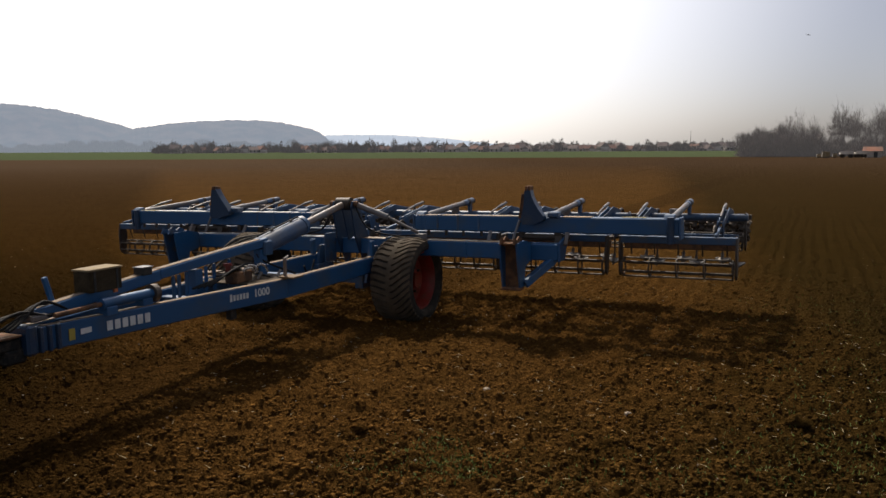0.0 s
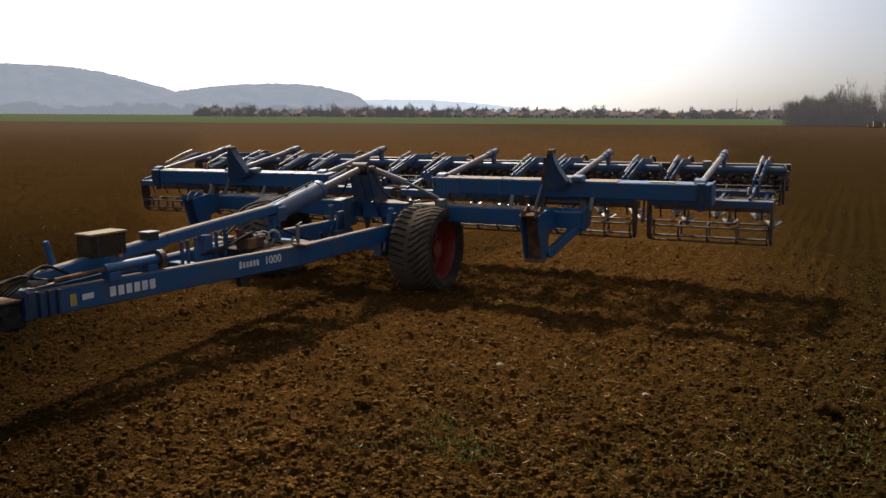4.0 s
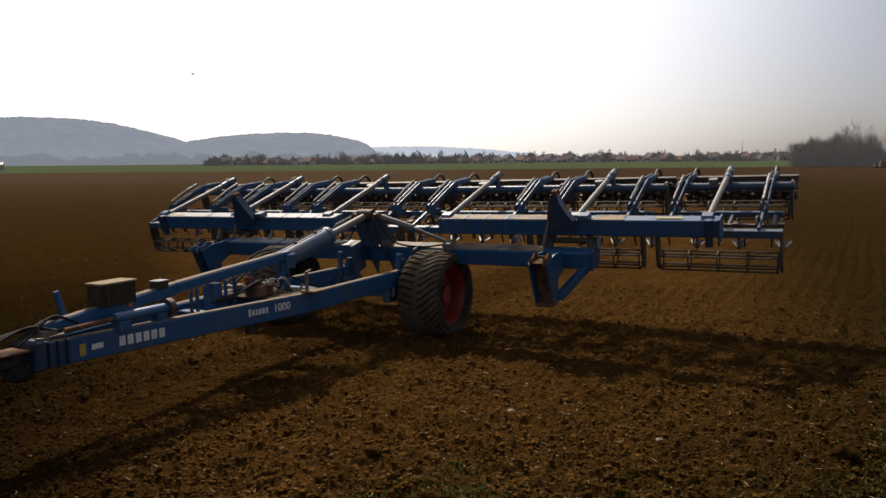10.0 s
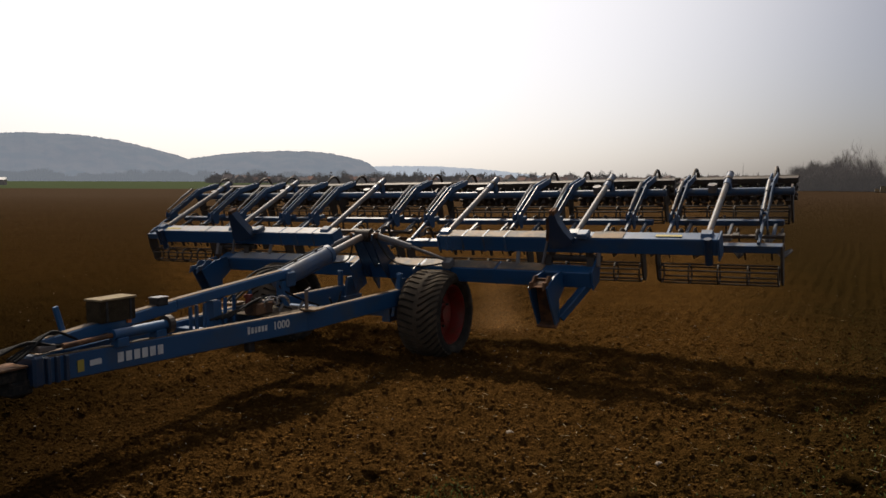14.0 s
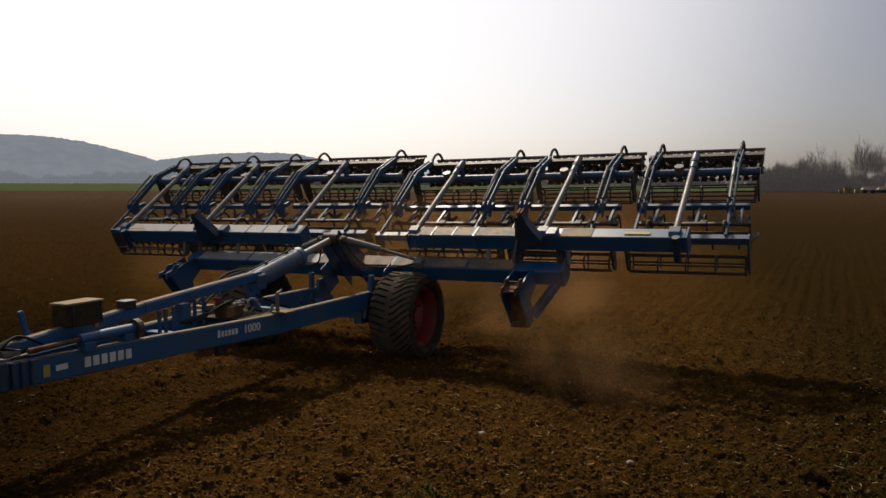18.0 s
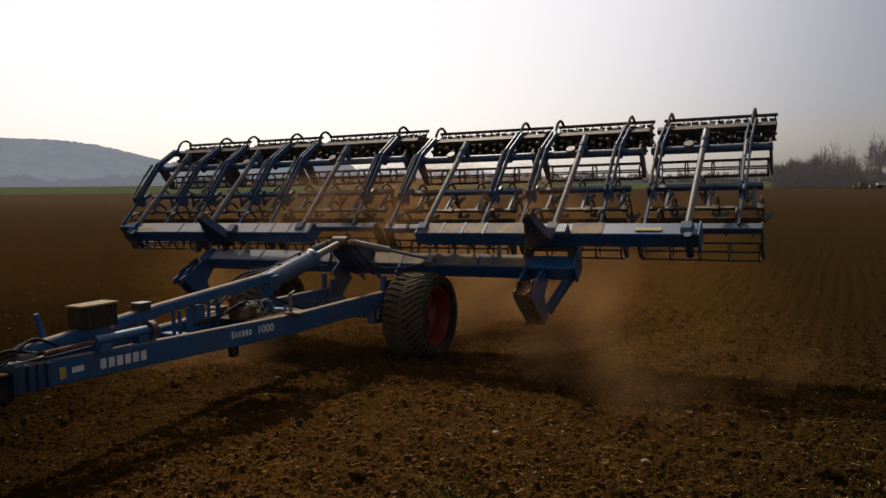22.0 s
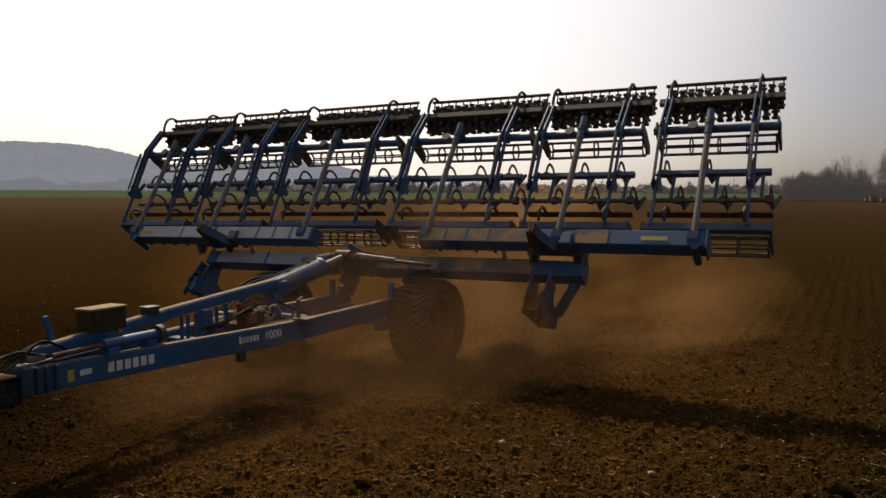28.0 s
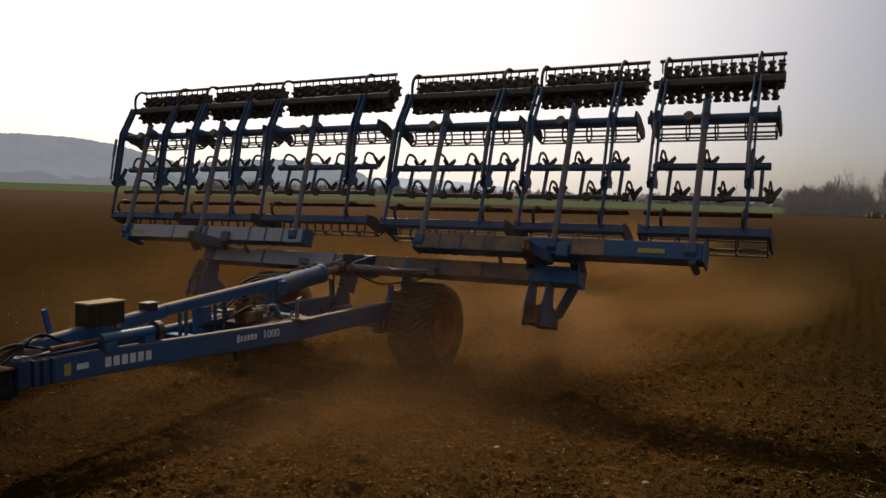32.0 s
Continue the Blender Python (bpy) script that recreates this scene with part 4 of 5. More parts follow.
    for x in arms:
        for kind, mat in (("front", M_DBLUE), ("plate", M_DBLUE), ("upper", M_DBLUE), ("link", M_PIPE), ("hanger", M_DBLUE), ("hoop", M_STEEL)):
            part(kind + "_arm" if kind in ("front", "upper") else kind, shared("arm_" + kind, lambda: arm(kind), mat, kind in ("hoop", "link")), None, wing, "", (xl + x, 0, 0))


def wing_pipe(wing, x):
    p = part("support_pipe", shared("support_pipe", lambda: Geo().tube([(0, 0.62, 0.38), (0, 2.42, 0.50)], 0.038, 16), M_PIPE, True), None, wing, "grey steel support pipe", (x, 0, 0))
    part("pipe_sleeve", shared("pipe_sleeve", lambda: Geo().tube([(0, 2.06, 0.476), (0, 2.42, 0.50)], 0.046, 16), M_RAM, True), None, p, "dusty blue sleeve on the pipe")
    part("pipe_collar", shared("pipe_collar", lambda: Geo().tube([(0, 2.20, 0.485), (0, 2.26, 0.489)], 0.054, 16), M_STEEL), None, p)
    part("pipe_cap", shared("pipe_cap", lambda: Geo().tube([(0, 2.42, 0.50), (0, 2.43, 0.501)], 0.048, 16), M_STEEL), None, p)
    part("pipe_saddle", shared("pipe_saddle", lambda: Geo().prism([(0.52, 0.402), (0.69, 0.402), (0.66, 0.45), (0.56, 0.44)], 0, -0.06, 0.06), M_DBLUE), None, p)
    part("pipe_hanger", shared("pipe_hanger", lambda: Geo().prism([(2.27, 0.46), (2.38, 0.47), (2.36, 0.28), (2.29, 0.28)], 0, -0.02, 0.02), M_DBLUE), None, p)


def top_patch(x0, x1, y0, y1, z, seed):
    """A thin patch with a ragged edge, on a level top: soil, or sky glare as colour."""
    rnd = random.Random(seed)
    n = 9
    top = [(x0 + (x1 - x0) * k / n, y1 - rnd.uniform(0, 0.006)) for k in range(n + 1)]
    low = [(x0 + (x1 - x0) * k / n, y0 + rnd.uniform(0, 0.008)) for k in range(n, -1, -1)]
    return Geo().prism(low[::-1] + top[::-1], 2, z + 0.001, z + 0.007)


def build_wing(s):
    """A wing that tips with the cross beam; s: +1 or -1, its side. Origin on the axle line."""
    a, b = (0.83, 4.38) if s > 0 else (-4.38, -0.90)
    g = Geo().box(((a + b) / 2, 0.59, 0.30), (b - a, 0.21, 0.20), 0.012)
    for x in (a + 0.10, a + 0.16, b - 0.12):
        g.box((x, 0.59, 0.30), (0.025, 0.222, 0.212), 0.004)
    wing = part("wing_beam", g, M_BLUE, machine, "blue box-section wing beam carrying three tool sections", PIVOT)
    xe = 2.40 if s > 0 else -2.68
    wide = 0.0 if s > 0 else 0.07
    horn = [(xe + 0.04, 0.31), (xe + 0.02, 0.38), (xe + 0.06, 0.56), (xe + 0.07, 0.72), (xe + 0.085, 0.77), (xe + 0.145, 0.77), (xe + 0.17 + wide * 0.6, 0.66), (xe + 0.24 + wide, 0.53), (xe + 0.32 + wide, 0.42), (xe + 0.32 + wide, 0.37), (xe + 0.18, 0.31)]
    part("ear_plate", Geo().prism(horn, 1, 0.36, 0.484), M_EAR, wing, "dark blue horn-shaped ear")
    part("ear_edge", Geo().beam((xe + 0.012, 0.422, 0.38), (xe + 0.060, 0.422, 0.70), 0.09, 0.012, up=(0, 1, 0)), M_RUST, wing)
    part("ear_foot", Geo().box((xe + 0.42, 0.52, 0.435), (0.14, 0.17, 0.07), 0.02), M_DBLUE, wing)
    for x0 in (xe + 0.095, xe + 0.135):
        part("ear_prong", Geo().box((x0, 0.42, 0.775), (0.03, 0.13, 0.06), 0.008), M_RUST, wing)
    part("ear_link", Geo().tube([(xe - 0.03, 0.465, 0.36), (xe - 0.10, 0.38, 0.09)], 0.018, 8), M_PIPE, wing, smooth=True)
    for x0 in (xe + 0.60, xe - 0.45):
        part("hinge_strap", Geo().beam((x0, 0.50, 0.21), (x0, 0.40, 0.06), 0.05, 0.03), M_PIPE, wing)
    # the left beam's patches hold sky glare as pale colour
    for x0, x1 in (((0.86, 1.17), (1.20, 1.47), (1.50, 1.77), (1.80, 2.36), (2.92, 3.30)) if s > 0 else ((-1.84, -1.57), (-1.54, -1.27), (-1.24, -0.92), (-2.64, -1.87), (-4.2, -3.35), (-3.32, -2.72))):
        part("soil_glare_patch", top_patch(x0, x1, 0.489, 0.69, 0.4, int(abs(x0) * 100)), M_CRUST if s > 0 else M_TOP, wing, "tan dried soil on the beam" if s > 0 else "beam top with sky glare painted in")
    for x0 in (xe - 0.02, xe + 0.46):
        part("wing_lug", Geo().box((x0, 0.545, 0.165), (0.07, 0.11, 0.10), 0.01), M_STEEL, wing)
    for k in range(3):
        part("beam_strap", Geo().box((a + 0.35 + 0.30 * k if s > 0 else b - 0.35 - 0.30 * k, 0.59, 0.303), (0.03, 0.225, 0.215), 0.004), M_DBLUE, wing)
    for k in range(4):
        part("beam_bolt", Geo().tube([(a + 0.2 + 0.26 * k, 0.52, 0.205), (a + 0.2 + 0.26 * k, 0.52, 0.13)], 0.022, 8), M_STEEL, wing)
    part("warning_sticker", Geo().box(((b - 0.55) if s > 0 else (a + 0.3), 0.57, 0.410), (0.30, 0.055, 0.004), 0.0005), M_YELLOW, wing, "yellow warning sticker")
    end = b if s > 0 else a
    part("end_hinge", Geo().tube([(end - 0.1 * s, 0.47, 0.42), (end - 0.1 * s, 0.47, 0.10)], 0.045, 12), M_EAR, wing, smooth=True)
    part("end_plate", Geo().box((end + 0.012 * s, 0.59, 0.28), (0.024, 0.25, 0.27)), M_DBLUE, wing)
    part("inner_plate", Geo().box(((a if s > 0 else b) - 0.012 * s, 0.59, 0.30), (0.024, 0.23, 0.22)), M_DBLUE, wing)
    xs = ((0.02, 1.90, (0.10, 1.52), 4, 4), (2.0, 1.43, (0.08, 1.13), 3, 3), (3.55, 1.48, (0.13, 1.20), 3, 3)) if s > 0 else \
        ((-5.16, 1.48, (0.06, 1.05), 3, 3), (-3.55, 1.43, (0.06, 1.00), 3, 3), (-1.98, 1.90, (0.02, 1.52), 4, 4))
    fixed = set(wing.children)
    for xl, w, arms, ta, tb in xs:
        section(wing, xl, w, arms, ta, tb)
    for x in ((0.89, 2.675, 4.25) if s > 0 else (-1.07, -2.82, -4.36)):
        wing_pipe(wing, x)
    if s < 0:       # its tool frame is a little shorter than the other wing's
        squeeze = Matrix.Translation((0, 0.59 * 0.045, 0)) @ Matrix.Diagonal((1, 0.955, 1, 1))
        for tool in wing.children:
            if tool not in fixed:
                tool.matrix_basis = squeeze @ tool.matrix_basis
    return wing


build_drawbar()
build_wheel(0.86, 1, M_RED)
build_wheel(-1.66, -1, M_TREAD)
part("axle", Geo().box((-0.38, -0.95, 0.56), (2.5, 0.14, 0.14)).box((0.3, -1.1, 0.62), (0.12, 0.4, 0.3)).box((-0.4, -1.1, 0.62), (0.12, 0.4, 0.3)), M_DBLUE, machine, "blue axle")
for s in (-1, 1):
    part("axle_bearing", Geo().prism([(-1.30, 0.55), (-0.85, 0.50), (-0.95, 1.02), (-1.16, 1.02)], 0, s * 0.40 - 0.02, s * 0.40 + 0.02), M_DBLUE, machine)
carrier = build_carrier()
ram, ram_rod = build_ram()
wing_right, wing_left = build_wing(1), build_wing(-1)


# ---- loose clods, stones, straw and weeds on the soil ----
def lumps(name, label, cat, mat, count, size, reach, seed, flat=0.7, ragged=0.28, smooth=True):
    """Many rough lumps lying on the soil, as one object."""
    rng = np.random.default_rng(seed)
    base = np.array([(1, 0, 0), (-1, 0, 0), (0, 1, 0), (0, -1, 0), (0, 0, 1), (0, 0, -1)] + [(a, b, c) for a in (-.62, .62) for b in (-.62, .62) for c in (-.62, .62)], float)
    tri = []
    for sx, ix in ((1, 0), (-1, 1)):
        for sy, iy in ((1, 2), (-1, 3)):
            for sz, iz in ((1, 4), (-1, 5)):
                c = 6 + (4 if sx > 0 else 0) + (2 if sy > 0 else 0) + (1 if sz > 0 else 0)
                t = [(ix, iy, c), (iy, iz, c), (iz, ix, c)]
                tri += [q if sx * sy * sz > 0 else q[::-1] for q in t]
    tri = np.array(tri)
    az = rng.uniform(-0.62, 0.66, count)
    d = np.exp(rng.uniform(math.log(reach[0]), math.log(reach[1]), count))
    px, py = np.sin(az) * d, np.cos(az) * d
    s = size[0] * (size[1] / size[0]) ** (rng.random(count) ** 2.0)
    v = base[None] * (1 + rng.uniform(-ragged, ragged, (count, len(base), 1))) * s[:, None, None] * np.array([1, 1, flat])
    a = rng.uniform(0, 6.28, count)
    ca, sa = np.cos(a)[:, None], np.sin(a)[:, None]
    x, y = v[..., 0] * ca - v[..., 1] * sa, v[..., 0] * sa + v[..., 1] * ca * 0.8
    z = v[..., 2] + soil_height(px, py)[:, None] + (s * 0.05)[:, None]
    verts = np.stack([x + px[:, None], y + py[:, None], z], -1).reshape(-1, 3)
    faces = (tri[None] + (np.arange(count) * len(base))[:, None, None]).reshape(-1, 3)
    return tagged(new(name, big_mesh(name, verts, faces, mat, smooth)), label, cat, kind="stuff")


lumps("soil_clods", "rough brown soil clods scattered over the tilled field", "soil", M_CLOD, 80000, (0.005, 0.026), (3.9, 15), 3, 0.55, 0.36)
lumps("soil_lumps", "broken crusty lumps of brown soil turned up by the tines", "soil", M_CLOD, 5000, (0.014, 0.042), (3.9, 13), 9, 0.62, 0.40, False)
lumps("field_stones", "small pale stones lying on the tilled soil", "stones", M_STONE, 2600, (0.003, 0.014), (4.0, 22), 5, 0.6)
for n, (x, y, r) in enumerate([(1.78, 6.28, 0.038), (0.64, 7.1, 0.036), (1.25, 5.85, 0.075), (-1.0, 7.3, 0.06), (2.6, 6.5, 0.06), (3.1, 5.9, 0.09), (-0.55, 6.1, 0.08), (2.05, 7.4, 0.06)]):
    g = Geo()
    rnd = random.Random(n)
    bm = bmesh.new()
    bmesh.ops.create_icosphere(bm, subdivisions=2, radius=r)
    for v in bm.verts:
        v.co *= 1 + 0.55 * (noise.noise(v.co * (0.9 / r) + Vector((n * 7, 0, 0))))
        v.co.z *= 0.7
    me = bpy.data.meshes.new("field_stone" if n in (0, 1) else "clod")
    bm.to_mesh(me)
    bm.free()
    me.materials.append(M_STONE if n in (0, 1) else M_SOIL)
    ob = new("field_stone" if n in (0, 1) else "clod", me)
    ob.location = (x, y, float(soil_height(np.array(x), np.array(y))) + r * 0.3)
    tagged(ob, "pale stone half sunk in the soil" if n in (0, 1) else "large dark lump of soil on the field", "stone" if n in (0, 1) else "clod", "single lumps on the field")


def slivers(name, label, cat, mat, count, length, width, spots, seed, upright):
    """Thin straws or blades, as one object."""
    rng = np.random.default_rng(seed)
    sp = np.array(spots, float)
    k = rng.integers(0, len(sp), count)
    px = sp[k, 0] + rng.normal(0, 1, count) * sp[k, 2]
    py = sp[k, 1] + rng.normal(0, 1, count) * sp[k, 3]
    a = rng.uniform(0, 6.28, count)
    tilt = rng.normal(0, 0.12, count) if not upright else rng.uniform(0.5, 1.35, count)
    ln = rng.uniform(*length, count)
    dx, dy, dz = np.cos(a) * np.cos(tilt) * ln, np.sin(a) * np.cos(tilt) * ln, np.abs(np.sin(tilt)) * ln
    wx, wy = -np.sin(a) * width, np.cos(a) * width
    z0 = soil_height(px, py) + 0.012
    p0 = np.stack([px + wx, py + wy, z0], -1)
    p1 = np.stack([px - wx, py - wy, z0 + width], -1)
    p2 = np.stack([px + dx * .6 - wx * .8, py + dy * .6 - wy * .8, z0 + dz * .75], -1)
    p3 = np.stack([px + dx, py + dy, z0 + dz], -1)
    verts = np.stack([p0, p1, p2, p3], 1).reshape(-1, 3)
    faces = np.array([[0, 1, 2, 3]]) + (np.arange(count) * 4)[:, None]
    return tagged(new(name, big_mesh(name, verts, faces, mat, False)), label, cat, kind="stuff")


slivers("straw_litter", "dry straw bits scattered on the soil", "straw", M_STRAW, 1300, (0.03, 0.10), 0.003, [(0, 9, 5, 4), (2, 6, 3, 1.5), (4, 8, 3, 3)], 11, False)
slivers("field_weeds", "small green weeds sprouting from the soil", "weeds", M_WEED, 3000, (0.012, 0.045), 0.005, [(4.2, 6.6, .8, .7), (3.5, 5.4, .5, .4), (5.6, 9.2, 1.0, 1.2), (6.8, 11.5, 1.2, 1.6), (0.12, 5.55, .12, .22), (0.25, 5.2, .15, .12), (-0.2, 5.3, .25, .2), (1.2, 5.0, .5, .3), (3.6, 6.2, .9, 1.0), (4.8, 7.8, 1.0, 1.2), (2.6, 4.9, .6, .3), (3.0, 5.2, .6, .4)], 12, True)


# ---- the distance ----
def at_view(u, d):
    """A place at distance d in the bearing u, counted in 1/1414 of a right-hand step from straight ahead plus 784."""
    a = math.atan((u - 784) / 1414)
    return d * math.sin(a), d * math.cos(a)


def ridge(name, label, mat, height, u0, u1, near, far, seed):
    """A wooded ridge: heights by bearing, rising from near to far."""
    us = np.linspace(u0, u1, 420)
    rows = np.linspace(0, 1, 14)
    az = np.arctan((us - 784) / 1414)
    h = np.maximum(height(us), 0) / 1414 * far
    h = h + (value_noise(us * 0.22, us * 0, seed) - 0.5) * 4 * np.clip(h / 60, 0, 1) + (value_noise(us * 0.9, us * 0, seed + 1) - 0.5) * 3 * np.clip(h / 60, 0, 1)
    V = []
    for r in rows:
        d = near + (far - near) * r
        z = h * (3 * r * r - 2 * r ** 3) + (value_noise(us * 0.05, us * 0 + r * 7, seed + 2) - 0.5) * 26 * math.sin(math.pi * r) * np.clip(h / 80, 0, 1)
        V.append(np.stack([np.sin(az) * d, np.cos(az) * d, z - 1.0], -1))
    V.append(np.stack([np.sin(az) * far * 1.02, np.cos(az) * far * 1.02, h * 0 - 1.0], -1))
    V = np.stack(V)
    n, m = V.shape[:2]
    i, j = np.meshgrid(np.arange(n - 1), np.arange(m - 1), indexing="ij")
    F = np.stack([i * m + j, i * m + j + 1, (i + 1) * m + j + 1, (i + 1) * m + j], -1).reshape(-1, 4)
    tagged(new(name, big_mesh(name, V.reshape(-1, 3), F, mat)), label, "hill", kind="structure")


def near_hills(u):
    a = 75 * np.exp(-(np.abs(u - 80) / 300) ** 2.6)
    b = 52 * np.exp(-np.where(u < 535, (np.abs(u - 535) / 320) ** 2.2, (np.abs(u - 535) / 195) ** 2)) / (1 + np.exp((u - 676) / 9))
    return np.maximum(a, b)


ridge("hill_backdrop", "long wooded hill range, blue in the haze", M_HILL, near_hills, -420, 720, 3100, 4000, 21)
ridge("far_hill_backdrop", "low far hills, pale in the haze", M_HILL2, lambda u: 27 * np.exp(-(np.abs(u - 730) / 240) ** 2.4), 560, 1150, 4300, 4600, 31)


def twig_domes(name, mat, domes, per, seed, twig, length):
    """Bare bushes and crowns: short twigs that point outward and up, filling uneven domes (x, y, width, height)."""
    rng = np.random.default_rng(seed)
    V = []
    for x, y, w, h in domes:
        n = max(20, int(per * w * h))
        d = rng.normal(0, 1, (n, 3))
        d /= np.linalg.norm(d, axis=1)[:, None]
        d[:, 2] = np.abs(d[:, 2])
        lump = 1 + 0.22 * np.sin(d[:, 0] * 5 + x) + 0.18 * np.sin(d[:, 2] * 7 + y)
        r = rng.random(n) ** 0.45 * lump * (0.8 + 0.2 * rng.random(n))
        b = np.stack([x + d[:, 0] * r * w * 0.5, y + d[:, 1] * r * w * 0.5, d[:, 2] * r * h * 0.86], -1)
        e = d * 0.8 + rng.normal(0, 0.5, (n, 3)) + np.array([0, 0, 0.7])
        tip = b + e * (length * rng.uniform(0.4, 1.3, n))[:, None]
        a = rng.uniform(0, 6.28, n)
        o = np.stack([np.cos(a), np.sin(a), 0.3 * np.sin(a * 3)], -1) * (twig * rng.uniform(0.5, 1.4, n))[:, None]
        V.append(np.stack([b - o, b + o, tip], 1).reshape(-1, 3))
    V = np.concatenate(V)
    return big_mesh(name, V, np.arange(len(V)).reshape(-1, 3), mat, False)


def bushes(name, label, mat, domes, per, seed, twig, length):
    return tagged(new(name, twig_domes(name, mat, domes, per, seed, twig, length)), label, "trees", kind="stuff")


def twig_mass(name, label, mat, clumps, per, seed, twig):
    """Bare thickets: bundles of upright twigs in uneven clumps (x, y, width, height)."""
    rng = np.random.default_rng(seed)
    V, F = [], []
    for x, y, w, h in clumps:
        n = max(12, int(per * w * h / 30))
        u = rng.normal(0, 0.36, n) * w
        top = h * (0.45 + 0.55 * rng.random(n) ** 0.6) * np.clip(1 - (np.abs(u) / w) ** 2 * 0.8, 0.25, 1)
        z0 = top * rng.uniform(0.0, 0.75, n)
        ln = (top - z0)
        vx, vy = rng.normal(0, 0.30, n) * ln, rng.normal(0, 0.2, n) * ln
        b = np.stack([x + u, y + rng.normal(0, 0.3, n) * w, z0], -1)
        t = b + np.stack([vx, vy, ln], -1)
        s = twig * rng.uniform(0.5, 1.5, n)
        a = rng.uniform(0, 6.28, n)
        o = np.stack([np.cos(a) * s, np.sin(a) * s, 0 * s], -1)
        k = sum(len(v) for v in V)
        V.append(np.stack([b - o, b + o, t], 1).reshape(-1, 3))
        F.append(k + np.arange(3 * n).reshape(-1, 3))
    return tagged(new(name, big_mesh(name, np.concatenate(V), np.concatenate(F), mat, False)), label, "trees", kind="stuff")


rw = random.Random(5)
# hazy wood at the foot of the hills, village trees, and the thicket at the field's corner
far_wood = [(*at_view(u, rw.uniform(1500, 1900)), rw.uniform(14, 34), rw.uniform(8, 26)) for u in np.linspace(-330, 700, 150)]
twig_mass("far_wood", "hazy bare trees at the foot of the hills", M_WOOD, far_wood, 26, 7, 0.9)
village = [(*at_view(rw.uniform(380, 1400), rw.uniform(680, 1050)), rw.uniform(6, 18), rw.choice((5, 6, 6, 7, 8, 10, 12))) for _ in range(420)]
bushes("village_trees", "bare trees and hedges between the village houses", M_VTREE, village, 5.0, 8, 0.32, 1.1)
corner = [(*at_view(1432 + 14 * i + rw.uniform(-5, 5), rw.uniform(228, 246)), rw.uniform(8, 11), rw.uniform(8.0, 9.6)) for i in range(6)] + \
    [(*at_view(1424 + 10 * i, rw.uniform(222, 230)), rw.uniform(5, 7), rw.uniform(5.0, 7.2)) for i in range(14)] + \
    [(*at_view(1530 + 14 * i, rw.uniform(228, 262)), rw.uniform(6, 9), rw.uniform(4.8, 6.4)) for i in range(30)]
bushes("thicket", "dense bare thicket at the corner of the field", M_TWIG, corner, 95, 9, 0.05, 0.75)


def bare_tree(height, seed):
    """A leafless tree: trunk and limbs, and a crown of fine twigs."""
    rnd = random.Random(seed)
    trunk, crown = Geo(), Geo()

    def grow(p, d, ln, r, depth):
        q = p + d * ln
        (trunk if depth < 2 else crown).tube([p, p + d * ln * 0.5 + Vector((rnd.uniform(-.04, .04) * ln, rnd.uniform(-.04, .04) * ln, 0)), q], r, 6 if depth < 2 else 3, False, r * 0.62)
        if depth >= 5:
            return
        for _ in range(3 if depth < 4 else 2):
            e = (d + Vector((rnd.uniform(-1, 1), rnd.uniform(-1, 1), rnd.uniform(-0.15, 0.55))) * 0.62).normalized()
            grow(p + d * ln * rnd.uniform(0.7, 1.0), e, ln * rnd.uniform(0.62, 0.82), r * 0.55, depth + 1)
    grow(Vector((0, 0, -0.1)), Vector((rnd.uniform(-.05, .05), 0, 1)).normalized(), height * 0.30, height * 0.022, 0)
    t = tagged(new("bare_tree"), "tall leafless tree behind the thicket", "tree", "bare trees at the field corner")
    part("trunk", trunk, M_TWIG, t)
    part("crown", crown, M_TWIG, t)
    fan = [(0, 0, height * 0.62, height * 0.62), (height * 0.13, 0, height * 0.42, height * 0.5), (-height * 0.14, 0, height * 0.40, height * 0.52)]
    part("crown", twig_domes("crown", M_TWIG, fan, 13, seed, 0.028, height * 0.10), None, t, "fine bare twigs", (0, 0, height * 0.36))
    return t


trees = [bare_tree(13.0, 1), bare_tree(11.5, 2), bare_tree(15.5, 3)]
spots = [(1508, 11), (1545, 11), (1600, 12), (1618, 12), (1655, 13), (1680, 12), (1752, 12), (1790, 13), (1850, 12)]
for i, (u, h) in enumerate(spots):
    x, y = at_view(u, 256 - 4 * i + 7 * (i % 3))
    m = Matrix.Translation((x, y, 0)) @ pose(0, 0, 0, 0, 0, 77 * i)
    if i < 3:
        trees[i].matrix_basis = m
    else:
        copy_thing(trees[i % 3], m)


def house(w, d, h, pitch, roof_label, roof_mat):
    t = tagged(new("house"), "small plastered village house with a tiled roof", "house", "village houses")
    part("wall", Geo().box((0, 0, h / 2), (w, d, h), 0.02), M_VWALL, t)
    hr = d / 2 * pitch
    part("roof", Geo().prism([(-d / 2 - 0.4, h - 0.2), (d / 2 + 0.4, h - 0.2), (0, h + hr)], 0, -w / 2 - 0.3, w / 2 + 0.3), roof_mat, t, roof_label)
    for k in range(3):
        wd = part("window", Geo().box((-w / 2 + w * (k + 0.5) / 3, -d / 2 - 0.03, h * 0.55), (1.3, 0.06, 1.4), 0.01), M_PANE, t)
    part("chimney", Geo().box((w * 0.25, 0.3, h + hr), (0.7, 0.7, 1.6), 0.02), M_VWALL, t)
    return t


